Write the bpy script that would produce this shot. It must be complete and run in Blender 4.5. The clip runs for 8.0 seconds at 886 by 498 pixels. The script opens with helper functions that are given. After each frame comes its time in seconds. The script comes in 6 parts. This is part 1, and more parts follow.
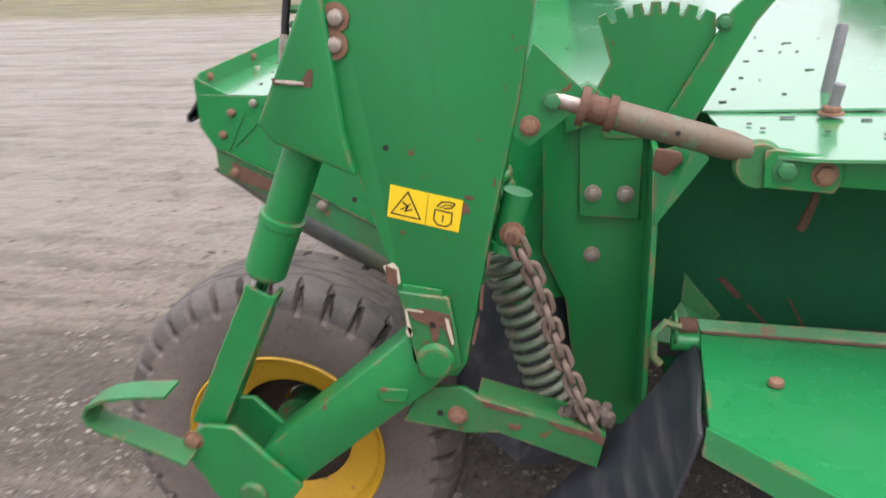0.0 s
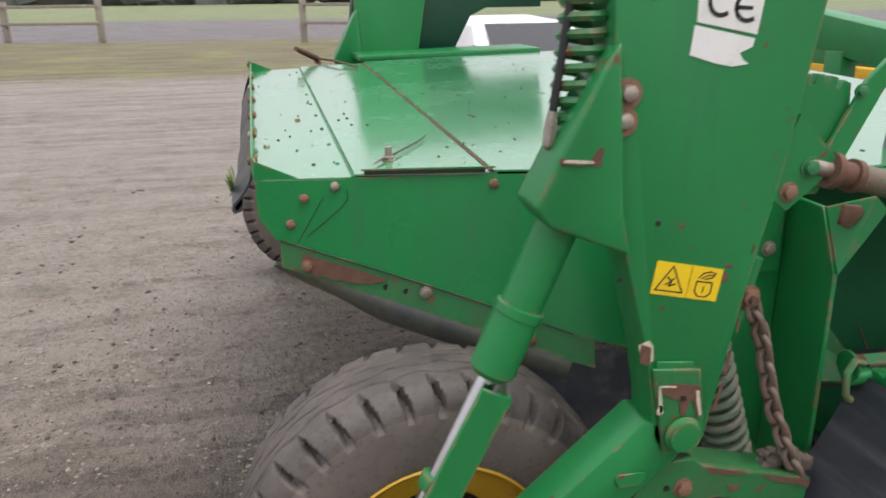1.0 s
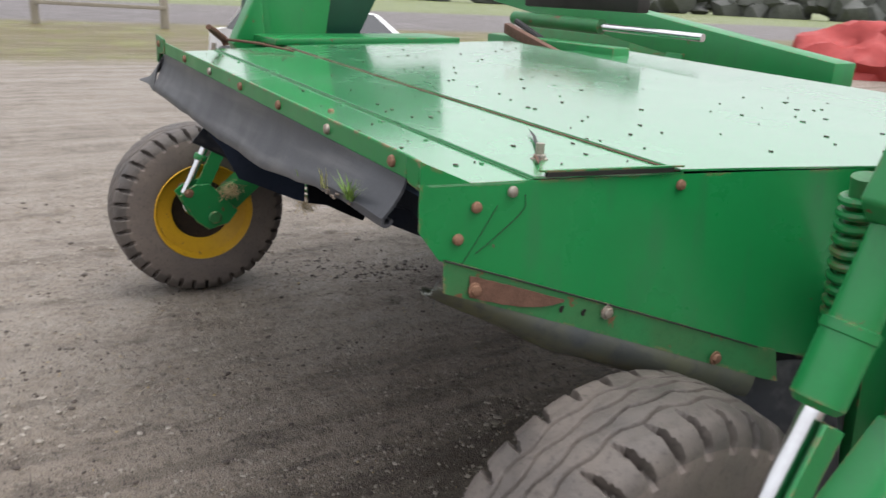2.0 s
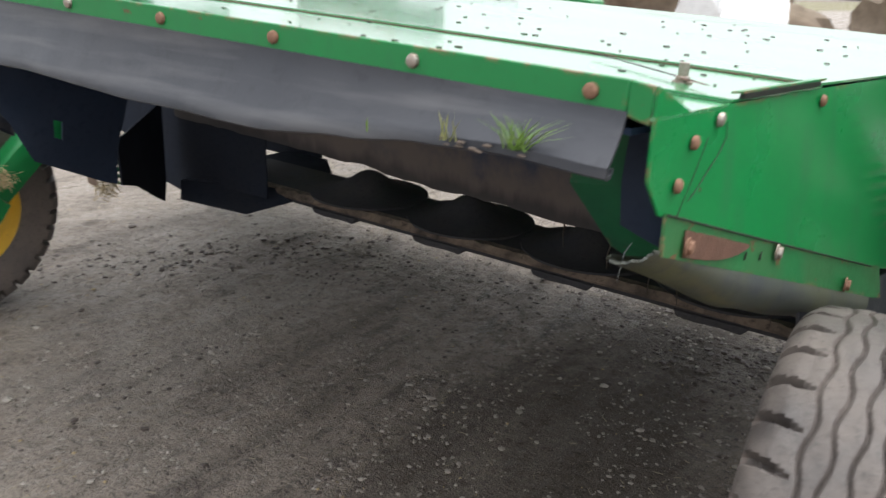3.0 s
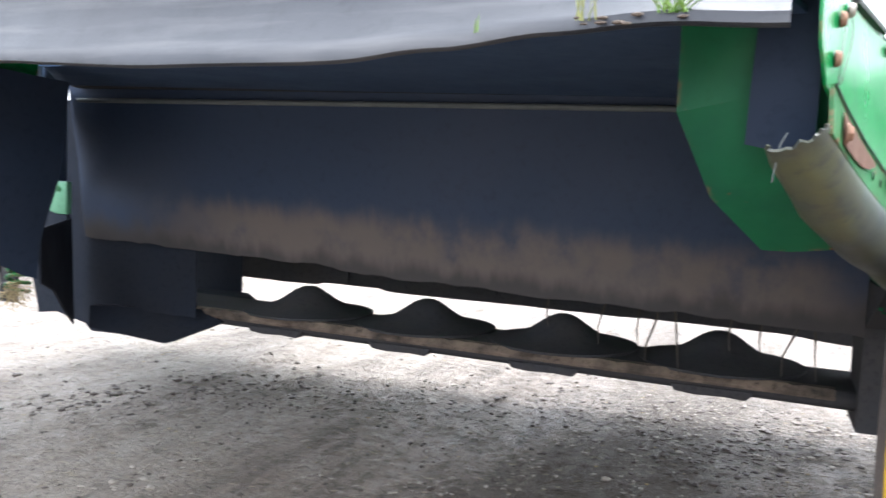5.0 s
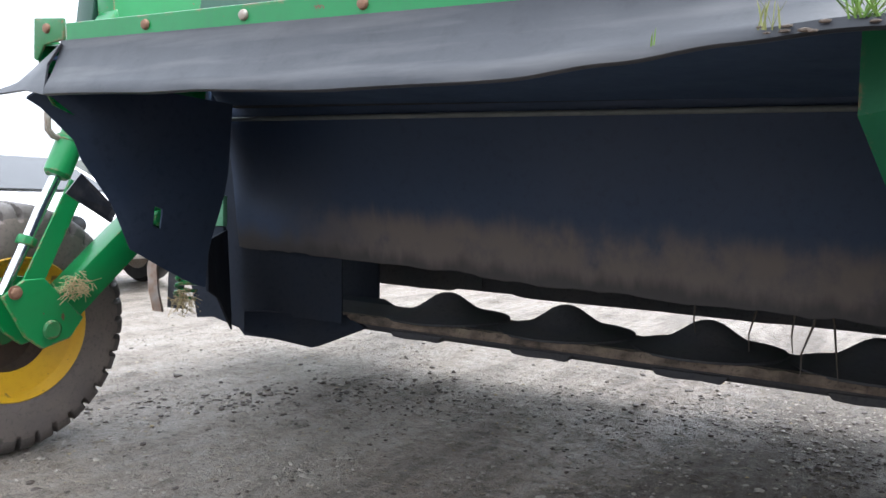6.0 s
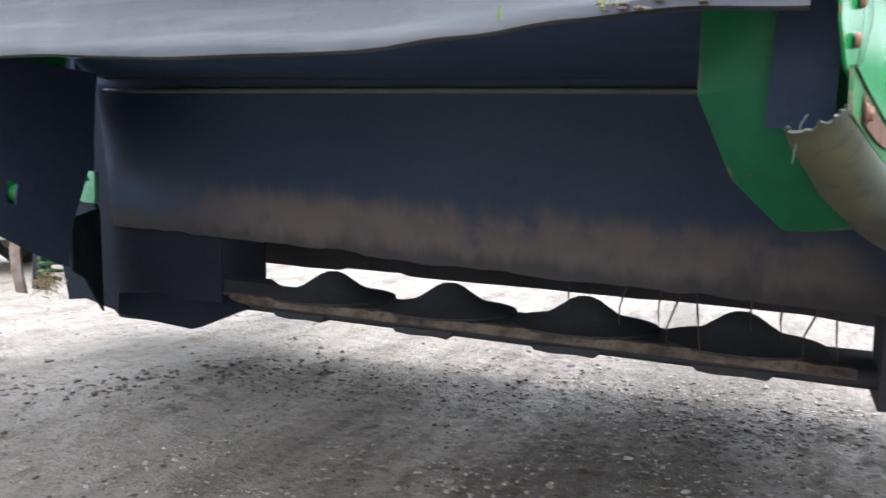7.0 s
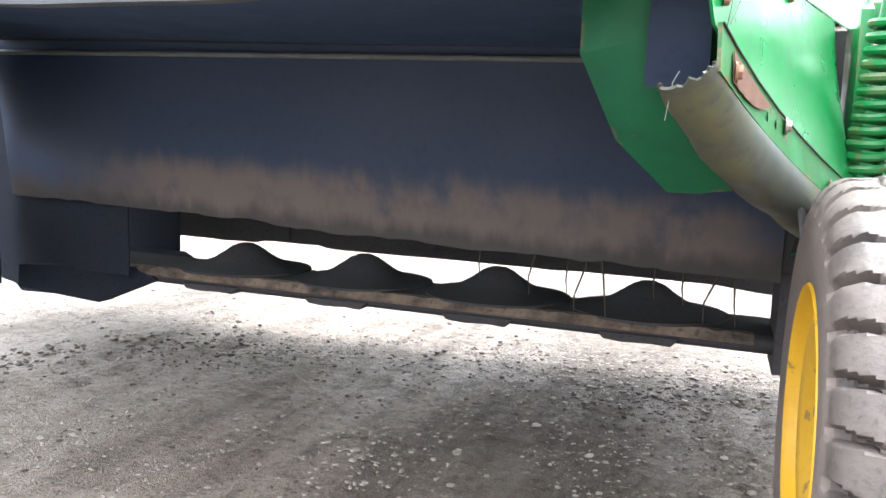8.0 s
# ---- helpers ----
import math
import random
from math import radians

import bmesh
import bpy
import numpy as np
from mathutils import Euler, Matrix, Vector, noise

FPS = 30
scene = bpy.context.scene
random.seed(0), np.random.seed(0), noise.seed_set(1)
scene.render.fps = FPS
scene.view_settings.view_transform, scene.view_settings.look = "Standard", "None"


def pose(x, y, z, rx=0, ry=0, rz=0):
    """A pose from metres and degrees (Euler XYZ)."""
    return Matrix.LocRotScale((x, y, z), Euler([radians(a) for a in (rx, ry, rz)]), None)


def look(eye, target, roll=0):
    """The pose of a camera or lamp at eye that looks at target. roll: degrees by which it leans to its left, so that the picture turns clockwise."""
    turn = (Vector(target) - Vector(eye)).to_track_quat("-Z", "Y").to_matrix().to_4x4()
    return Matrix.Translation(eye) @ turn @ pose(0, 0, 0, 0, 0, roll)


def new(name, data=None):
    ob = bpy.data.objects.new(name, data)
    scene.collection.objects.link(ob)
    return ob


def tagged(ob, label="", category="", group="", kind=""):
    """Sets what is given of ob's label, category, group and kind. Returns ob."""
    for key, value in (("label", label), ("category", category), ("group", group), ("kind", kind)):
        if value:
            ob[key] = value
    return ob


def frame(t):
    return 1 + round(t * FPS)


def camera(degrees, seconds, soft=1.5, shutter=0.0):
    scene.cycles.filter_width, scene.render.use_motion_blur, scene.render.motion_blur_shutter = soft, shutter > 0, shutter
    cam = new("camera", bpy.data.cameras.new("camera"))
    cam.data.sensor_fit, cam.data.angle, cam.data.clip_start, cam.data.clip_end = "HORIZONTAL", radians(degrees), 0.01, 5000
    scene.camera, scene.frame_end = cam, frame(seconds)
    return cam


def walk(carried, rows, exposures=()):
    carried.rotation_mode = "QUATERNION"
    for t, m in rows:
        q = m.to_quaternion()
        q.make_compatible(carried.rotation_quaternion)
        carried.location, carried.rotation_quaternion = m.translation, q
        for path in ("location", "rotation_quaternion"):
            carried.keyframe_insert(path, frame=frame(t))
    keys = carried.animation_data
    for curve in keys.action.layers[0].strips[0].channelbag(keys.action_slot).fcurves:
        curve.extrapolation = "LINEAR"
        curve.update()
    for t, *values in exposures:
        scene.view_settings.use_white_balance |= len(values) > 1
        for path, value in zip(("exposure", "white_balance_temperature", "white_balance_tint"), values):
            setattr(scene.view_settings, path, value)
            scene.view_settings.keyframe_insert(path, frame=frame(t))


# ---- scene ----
cam = camera(58.9, 8.0, shutter=0.3)
PATH = [
    (0, (1.71, 0.893, 1.378), (-0.113, 0.548, 0.634), -2.5),
    (0.3, (1.636, 0.627, 1.39), (-0.241, 0.629, 0.7), -0.2),
    (0.5, (1.637, 0.466, 1.409), (-0.259, 0.581, 0.783), -0.2),
    (0.8, (1.621, 0.187, 1.385), (-0.265, 0.491, 0.792), -0.6),
    (1, (1.593, 0.024, 1.409), (-0.261, 0.447, 0.788), -0.7),
    (1.2, (1.536, -0.114, 1.407), (-0.272, 0.422, 0.741), -0.8),
    (1.4, (1.42, -0.244, 1.374), (-0.335, 0.421, 0.683), -0.1),
    (1.5, (1.355, -0.304, 1.352), (-0.381, 0.412, 0.666), 0.3),
    (1.7, (1.24, -0.436, 1.35), (-0.464, 0.393, 0.709), 1.9),
    (2.8, (0.459, -0.892, 1.288), (-0.679, 0.592, 0.578), 2.4),
    (3, (0.3, -0.925, 1.211), (-0.706, 0.668, 0.539), 3.2),
    (3.5, (0.028, -0.946, 0.967), (-0.71, 0.866, 0.551), 4.7),
    (4, (-0.013, -0.947, 0.817), (-0.596, 0.96, 0.668), 4.3),
    (4.5, (-0.013, -0.948, 0.797), (-0.599, 0.96, 0.657), 3.4),
    (5, (-0.033, -0.987, 0.779), (-0.8, 0.855, 0.65), 2.4),
    (5.2, (-0.052, -1.0, 0.792), (-0.919, 0.798, 0.662), 1.8),
    (6.3, (-0.094, -1.067, 0.784), (-1.124, 0.642, 0.658), 1.3),
    (6.5, (-0.089, -1.057, 0.782), (-1.061, 0.685, 0.644), 1.3),
    (7, (-0.031, -1.017, 0.778), (-0.839, 0.804, 0.61), 1.7),
    (7.5, (0.024, -0.98, 0.763), (-0.642, 0.896, 0.576), 2.2),
    (8, (0.038, -0.973, 0.751), (-0.62, 0.903, 0.534), 2.2),
]
walk(cam, [(t, look(eye, target, roll)) for t, eye, target, roll in PATH],
     exposures=[(0.0, 0.97, 6550, 18), (0.5, 1.12, 6500, 17), (1.0, 0.5, 6600, 15), (1.5, 0.55, 6600, 14), (2.8, 0.98, 6550, 11), (3.2, 1.32, 6450, 11),
                (3.6, 1.95, 6250, 12), (4.5, 2.35, 6100, 12), (5.2, 2.42, 6050, 11), (6.3, 1.55, 6000, 10), (7.0, 2.03, 6000, 11), (8.0, 2.78, 6300, 12)])

# ---------------------------------------------------------------- light
SUN_EL, SUN_AZ = 68.0, 45.0
world = bpy.data.worlds.new("overcast_sky")
scene.world = world
world.use_nodes = True
wn, wl = world.node_tree.nodes, world.node_tree.links
wn.clear()
w_out = wn.new("ShaderNodeOutputWorld")
w_bg = wn.new("ShaderNodeBackground")
w_sky = wn.new("ShaderNodeTexSky")
w_sky.sky_type = "NISHITA"
w_sky.sun_disc = False
w_sky.sun_elevation = radians(SUN_EL)
w_sky.sun_rotation = radians(SUN_AZ)
w_sky.dust_density = 4.0
w_sky.air_density = 1.0
w_hsv = wn.new("ShaderNodeHueSaturation")
w_hsv.inputs["Saturation"].default_value = 0.22
w_bg.inputs["Strength"].default_value = 0.15
w_cloud = wn.new("ShaderNodeMix")
w_cloud.data_type = "RGBA"
w_cloud.inputs[0].default_value = 0.65
w_cloud.inputs[7].default_value = (6.6, 6.8, 7.1, 1)
wl.new(w_sky.outputs[0], w_hsv.inputs["Color"])
wl.new(w_hsv.outputs[0], w_cloud.inputs[6])
# an overcast sky is three times as bright overhead as at the horizon
w_coord = wn.new("ShaderNodeTexCoord")
w_sep = wn.new("ShaderNodeSeparateXYZ")
w_up = wn.new("ShaderNodeMapRange")
for slot, value in (("From Min", 0.0), ("From Max", 1.0), ("To Min", 0.52), ("To Max", 1.56)):
    w_up.inputs[slot].default_value = value
w_grad = wn.new("ShaderNodeVectorMath")
w_grad.operation = "SCALE"
wl.new(w_coord.outputs["Generated"], w_sep.inputs[0])
wl.new(w_sep.outputs[2], w_up.inputs["Value"])
wl.new(w_cloud.outputs[2], w_grad.inputs[0])
wl.new(w_up.outputs[0], w_grad.inputs["Scale"])
wl.new(w_grad.outputs[0], w_bg.inputs[0])
wl.new(w_bg.outputs[0], w_out.inputs[0])

sun = new("sun", bpy.data.lights.new("sun", "SUN"))
sun.data.energy = 0.9
sun.data.angle = radians(40)
sun.data.color = (1.0, 0.97, 0.93)
az, el = radians(SUN_AZ), radians(SUN_EL)
sun.matrix_world = look((0, 0, 0), (-math.sin(az) * math.cos(el), -math.cos(az) * math.cos(el), -math.sin(el)))
sun.location = (0, 0, 30)


# ---------------------------------------------------------------- materials
def material(name, base, rough=0.5, metal=0.0, tint=None, scale=8.0, amount=0.5, fine=0.35, bump=0.1, bump_scale=60.0,
             rough_to=None, coat=0.0, spot=None, spot_scale=14.0, spot_at=0.68, spec=0.5, streak=None, chip=None, coat_ior=1.5, smear=None):
    """A surface with variation at two scales: base to tint by a broad noise, fine grain, and spots of wear."""
    mat = bpy.data.materials.new(name)
    mat.use_nodes = True
    nodes, links = mat.node_tree.nodes, mat.node_tree.links
    shader = nodes["Principled BSDF"]
    coord = nodes.new("ShaderNodeTexCoord")

    def noise_at(size, detail=6.0, rough_=0.6):
        n = nodes.new("ShaderNodeTexNoise")
        n.inputs["Scale"].default_value = size
        n.inputs["Detail"].default_value = detail
        n.inputs["Roughness"].default_value = rough_
        links.new(coord.outputs["Object"], n.inputs["Vector"])
        return n

    def ramp(source, low, high):
        r = nodes.new("ShaderNodeMapRange")
        r.inputs["From Min"].default_value = low
        r.inputs["From Max"].default_value = high
        links.new(source, r.inputs["Value"])
        return r.outputs["Result"]

    def mix(factor, a, b):
        m = nodes.new("ShaderNodeMix")
        m.data_type = "RGBA"
        for value, slot in ((factor, 0), (a, 6), (b, 7)):
            if isinstance(value, tuple):
                m.inputs[slot].default_value = (*value, 1)
            elif isinstance(value, float):
                m.inputs[slot].default_value = value
            else:
                links.new(value, m.inputs[slot])
        return m.outputs[2]

    broad = noise_at(scale)
    grain = noise_at(bump_scale, 8.0, 0.7)
    factor = ramp(broad.outputs["Fac"], 0.5 - 0.25 * amount, 0.5 + 0.6 * (1.2 - amount))
    colour = mix(factor, base, tint or tuple(0.75 * v for v in base))
    dark = tuple(v * (1 - fine) for v in base)
    colour = mix(ramp(grain.outputs["Fac"], 0.52, 0.75), colour, dark)
    if streak:
        mapping = nodes.new("ShaderNodeMapping")
        mapping.inputs["Scale"].default_value = (1.0, 1.0, 0.12)
        links.new(coord.outputs["Object"], mapping.inputs["Vector"])
        s = nodes.new("ShaderNodeTexNoise")
        s.inputs["Scale"].default_value = 22.0
        s.inputs["Detail"].default_value = 5.0
        links.new(mapping.outputs[0], s.inputs["Vector"])
        colour = mix(ramp(s.outputs["Fac"], 0.55, 0.8), colour, streak)
    if smear:
        mapping = nodes.new("ShaderNodeMapping")
        mapping.inputs["Scale"].default_value = (0.10, 1.0, 1.0)
        links.new(coord.outputs["Object"], mapping.inputs["Vector"])
        s = nodes.new("ShaderNodeTexNoise")
        s.inputs["Scale"].default_value = 26.0
        s.inputs["Detail"].default_value = 6.0
        links.new(mapping.outputs[0], s.inputs["Vector"])
        colour = mix(ramp(s.outputs["Fac"], 0.50, 0.72), colour, smear)
    if spot:
        spots = noise_at(spot_scale, 5.0, 0.65)
        colour = mix(ramp(spots.outputs["Fac"], spot_at, spot_at + 0.03), colour, spot)
    if chip:
        geo = nodes.new("ShaderNodeNewGeometry")
        round_edge = nodes.new("ShaderNodeBevel")
        round_edge.samples = 3
        round_edge.inputs["Radius"].default_value = 0.010
        turned = nodes.new("ShaderNodeVectorMath")
        turned.operation = "DOT_PRODUCT"
        links.new(geo.outputs["Normal"], turned.inputs[0])
        links.new(round_edge.outputs[0], turned.inputs[1])
        edge = ramp(turned.outputs["Value"], 0.993, 0.93)
        worn = nodes.new("ShaderNodeMath")
        worn.operation = "MULTIPLY"
        links.new(edge, worn.inputs[0])
        links.new(ramp(noise_at(24.0, 5.0, 0.65).outputs["Fac"], 0.50, 0.58), worn.inputs[1])
        colour = mix(worn.outputs[0], colour, chip)
    links.new(colour, shader.inputs["Base Color"])
    r = nodes.new("ShaderNodeMapRange")
    r.inputs["To Min"].default_value = rough
    r.inputs["To Max"].default_value = rough_to if rough_to is not None else min(1.0, rough + 0.2)
    links.new(broad.outputs["Fac"], r.inputs["Value"])
    r.inputs["From Min"].default_value, r.inputs["From Max"].default_value = 0.35, 0.7
    links.new(r.outputs["Result"], shader.inputs["Roughness"])
    shader.inputs["Metallic"].default_value = metal
    shader.inputs["Specular IOR Level"].default_value = spec
    shader.inputs["Coat Weight"].default_value = coat
    shader.inputs["Coat Roughness"].default_value = 0.12
    shader.inputs["Coat IOR"].default_value = coat_ior
    b = nodes.new("ShaderNodeBump")
    b.inputs["Strength"].default_value = bump
    b.inputs["Distance"].default_value = 0.01
    links.new(grain.outputs["Fac"], b.inputs["Height"])
    links.new(b.outputs[0], shader.inputs["Normal"])
    return mat


GREEN = material("green_paint", (0.008, 0.19, 0.05), 0.30, tint=(0.012, 0.15, 0.042), scale=5, fine=0.12, bump=0.04, bump_scale=35, rough_to=0.46,
                 spot=(0.13, 0.06, 0.03), spot_scale=21, spot_at=0.67, streak=(0.014, 0.15, 0.050), chip=(0.22, 0.12, 0.07), coat=0.12, spec=0.38)
PANEL = material("glossy_green_sheet", (0.006, 0.20, 0.052), 0.24, tint=(0.008, 0.165, 0.045), scale=4, fine=0.1, bump=0.02, bump_scale=20, rough_to=0.36,
                 spot=(0.13, 0.06, 0.03), spot_scale=21, spot_at=0.70, streak=(0.02, 0.16, 0.055), chip=(0.22, 0.12, 0.07), coat=0.1, spec=0.3)
DECK = material("weathered_green_sheet", (0.02, 0.24, 0.075), 0.18, tint=(0.09, 0.30, 0.15), scale=3, fine=0.15, bump=0.05, bump_scale=18,
                rough_to=0.32, spot=(0.07, 0.06, 0.03), spot_scale=40, spot_at=0.72, coat=1.0, coat_ior=2.2)
GREEN_DIRTY = material("dirty_green_paint", (0.012, 0.16, 0.045), 0.4, tint=(0.06, 0.10, 0.04), scale=9, fine=0.3, bump=0.12,
                       spot=(0.14, 0.065, 0.03), spot_scale=16, spot_at=0.625, chip=(0.24, 0.14, 0.08))
# dirty green paint darkened for the shade under the hood, with rust and chips
DEFLECTOR = material("shaded_deflector_green", (0.010, 0.125, 0.048), 0.45, tint=(0.010, 0.080, 0.042), scale=6, amount=0.8, fine=0.25, bump=0.08,
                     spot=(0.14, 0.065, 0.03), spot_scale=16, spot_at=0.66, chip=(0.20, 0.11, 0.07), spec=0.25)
# green paint darkened to hold the shade of the recess below the front deck
CAVITY = material("shaded_recess_green", (0.006, 0.105, 0.040), 0.5, tint=(0.010, 0.080, 0.034), scale=5, fine=0.2, bump=0.06, spot=(0.10, 0.06, 0.03), spot_scale=25, spot_at=0.70, spec=0.2)
CHAIN = material("grey_rusty_chain", (0.215, 0.175, 0.145), 0.55, metal=0.2, tint=(0.13, 0.075, 0.05), scale=28, amount=0.8, bump=0.25, bump_scale=160)
SPRING = material("dirty_grey_green_coil", (0.055, 0.135, 0.080), 0.45, tint=(0.17, 0.135, 0.105), scale=22, amount=0.9, fine=0.35, bump=0.2, bump_scale=120)
COVER = material("worn_green_cover", (0.010, 0.21, 0.06), 0.20, tint=(0.03, 0.22, 0.085), scale=5, fine=0.1, bump=0.03, bump_scale=25, rough_to=0.36,
                 spot=(0.16, 0.12, 0.06), spot_scale=16, spot_at=0.70, chip=(0.22, 0.12, 0.07), coat=0.8)
BUCKLE = material("weathered_steel_tube", (0.115, 0.118, 0.088), 0.5, metal=0.15, tint=(0.17, 0.10, 0.065), scale=14, amount=0.9, fine=0.3, bump=0.25, bump_scale=110,
                  spot=(0.10, 0.17, 0.10), spot_scale=30, spot_at=0.58)
STUD = material("bare_grey_steel", (0.20, 0.20, 0.205), 0.5, metal=0.3, tint=(0.15, 0.145, 0.15), scale=30, bump=0.1, bump_scale=150)
RUST = material("rust", (0.135, 0.066, 0.042), 0.75, tint=(0.075, 0.040, 0.028), scale=40, bump=0.35, bump_scale=160)
BOLT = material("zinc_bolt", (0.36, 0.33, 0.29), 0.42, metal=0.6, tint=(0.22, 0.12, 0.07), scale=70, bump=0.1, bump_scale=200)
BOLT_RUST = material("rusty_bolt", (0.25, 0.135, 0.085), 0.65, metal=0.2, tint=(0.13, 0.07, 0.045), scale=60, bump=0.25, bump_scale=180)
BOLT_GREEN = material("painted_bolt", (0.02, 0.17, 0.06), 0.4, tint=(0.06, 0.12, 0.05), scale=60, bump=0.1, bump_scale=150)
STEEL = material("worn_steel", (0.40, 0.37, 0.34), 0.4, metal=0.7, tint=(0.30, 0.18, 0.12), scale=20, amount=0.9, bump=0.2, bump_scale=120)
CHROME = material("chrome_rod", (0.75, 0.76, 0.78), 0.10, metal=1.0, tint=(0.6, 0.6, 0.6), scale=20, fine=0.1, bump=0.02, rough_to=0.2)
RUBBER = material("black_rubber_sheet", (0.018, 0.021, 0.029), 0.30, tint=(0.036, 0.038, 0.045), scale=4, amount=0.8, smear=(0.075, 0.075, 0.08), fine=0.25, bump=0.08, bump_scale=30,
                  rough_to=0.5, spot=(0.09, 0.08, 0.07), spot_scale=60, spot_at=0.76)


def soil_band(mat):
    """Dried soil splashed in a ragged band along the lower part of the curtain."""
    nodes, links = mat.node_tree.nodes, mat.node_tree.links
    shader = nodes["Principled BSDF"]
    old = shader.inputs["Base Color"].links[0].from_socket
    coord = nodes.new("ShaderNodeTexCoord")
    sep = nodes.new("ShaderNodeSeparateXYZ")
    links.new(coord.outputs["Object"], sep.inputs[0])

    def noise_at(size, stretch):
        m = nodes.new("ShaderNodeMapping")
        m.inputs["Scale"].default_value = stretch
        links.new(coord.outputs["Object"], m.inputs["Vector"])
        n = nodes.new("ShaderNodeTexNoise")
        n.inputs["Scale"].default_value = size
        n.inputs["Detail"].default_value = 6.0
        n.inputs["Roughness"].default_value = 0.62
        links.new(m.outputs[0], n.inputs["Vector"])
        return n.outputs["Fac"]

    def math_of(op, a, b):
        m = nodes.new("ShaderNodeMath")
        m.operation = op
        for slot, v in ((0, a), (1, b)):
            if isinstance(v, float):
                m.inputs[slot].default_value = v
            else:
                links.new(v, m.inputs[slot])
        return m.outputs[0]

    def ramp(source, low, high):
        r = nodes.new("ShaderNodeMapRange")
        r.interpolation_type = "SMOOTHSTEP"
        r.inputs["From Min"].default_value, r.inputs["From Max"].default_value = low, high
        links.new(source, r.inputs["Value"])
        return r.outputs["Result"]

    streaks, blots = noise_at(13.0, (1.0, 1.0, 0.16)), noise_at(7.0, (1.0, 1.0, 0.7))
    height = math_of("ADD", sep.outputs[2], math_of("MULTIPLY", sep.outputs[0], 0.035))
    height = math_of("ADD", height, math_of("MULTIPLY", math_of("SUBTRACT", streaks, 0.5), 0.12))
    top = math_of("SUBTRACT", 1.0, ramp(height, 0.62, 0.715))
    hem = ramp(height, 0.500, 0.560)
    ends = math_of("MULTIPLY", ramp(sep.outputs[0], -2.25, -1.6), math_of("SUBTRACT", 1.0, ramp(sep.outputs[0], 0.02, 0.26)))
    cover = math_of("MULTIPLY", math_of("MULTIPLY", top, hem), math_of("MULTIPLY", ends, ramp(blots, 0.22, 0.58)))
    m = nodes.new("ShaderNodeMix")
    m.data_type = "RGBA"
    links.new(math_of("MULTIPLY", cover, 0.95), m.inputs[0])
    # below the dried splash the sheet turns a dark neutral grey
    wet = nodes.new("ShaderNodeMix")
    wet.data_type = "RGBA"
    links.new(math_of("SUBTRACT", 1.0, ramp(height, 0.52, 0.62)), wet.inputs[0])
    links.new(old, wet.inputs[6])
    wet.inputs[7].default_value = (0.058, 0.052, 0.052, 1)
    links.new(wet.outputs[2], m.inputs[6])
    m.inputs[7].default_value = (0.152, 0.124, 0.110, 1)
    links.new(m.outputs[2], shader.inputs["Base Color"])
    return mat


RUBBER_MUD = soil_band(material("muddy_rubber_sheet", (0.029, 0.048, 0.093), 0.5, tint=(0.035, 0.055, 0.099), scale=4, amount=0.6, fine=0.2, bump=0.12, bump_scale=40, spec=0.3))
STALK = material("dark_dead_stalk", (0.05, 0.04, 0.032), 0.8, tint=(0.10, 0.08, 0.06), scale=30, bump=0.2)
CRUST = material("soil_crusted_steel", (0.022, 0.018, 0.015), 0.85, tint=(0.24, 0.18, 0.135), scale=11, amount=1.0, fine=0.4, bump=0.5, bump_scale=60)
PALE_ROD = material("dusty_grey_paint", (0.14, 0.155, 0.155), 0.5, tint=(0.09, 0.105, 0.11), scale=12, bump=0.1)
INNER_DARK = material("dark_blue_lining", (0.046, 0.078, 0.145), 0.6, tint=(0.054, 0.084, 0.148), scale=5, amount=0.6, fine=0.25, bump=0.15, bump_scale=40, spec=0.25)
RIM_BROWN = material("dark_brown_rim_bowl", (0.05, 0.035, 0.026), 0.8, tint=(0.09, 0.06, 0.04), scale=14, amount=0.8, bump=0.4, bump_scale=60)
MOSSY = material("mossy_rubber_flap", (0.054, 0.061, 0.071), 0.28, spec=0.55, tint=(0.110, 0.116, 0.062), scale=7, amount=0.9, fine=0.25, bump=0.08, bump_scale=30, rough_to=0.5)
TYRE = material("muddy_tyre", (0.115, 0.097, 0.088), 0.65, tint=(0.185, 0.150, 0.128), scale=7, amount=0.9, fine=0.35, bump=0.3, bump_scale=90, rough_to=0.85)
TYRE_DARK = material("wet_tyre_tread", (0.056, 0.049, 0.046), 0.42, tint=(0.135, 0.114, 0.100), scale=9, amount=0.9, fine=0.35, bump=0.3, bump_scale=90, rough_to=0.8)
YELLOW = material("yellow_rim_paint", (0.62, 0.36, 0.015), 0.4, tint=(0.50, 0.27, 0.02), scale=6, fine=0.2, bump=0.06, spot=(0.26, 0.16, 0.04),
                  spot_scale=22, spot_at=0.62)
PRIMER = material("pale_primer", (0.55, 0.50, 0.38), 0.6, tint=(0.40, 0.32, 0.22), scale=40, bump=0.1)
PALE_GREEN = material("faded_green_casting", (0.10, 0.30, 0.17), 0.5, tint=(0.16, 0.34, 0.22), scale=20, bump=0.1)
# the machine's green, lowered to carry the shade on the frame panel
SHADE_GREEN = material("shaded_panel_green", (0.006, 0.055, 0.030), 0.35, tint=(0.008, 0.040, 0.024), scale=4, fine=0.15, bump=0.04)
DARK = material("dark_soiled_steel", (0.052, 0.053, 0.060), 0.85, spec=0.15, tint=(0.072, 0.066, 0.064), scale=9, amount=0.8, bump=0.25, bump_scale=70)
FLAP = material("dark_rubber_flap", (0.019, 0.032, 0.060), 0.6, spec=0.2, tint=(0.032, 0.042, 0.066), scale=5, amount=0.7, fine=0.25, bump=0.12, bump_scale=40)
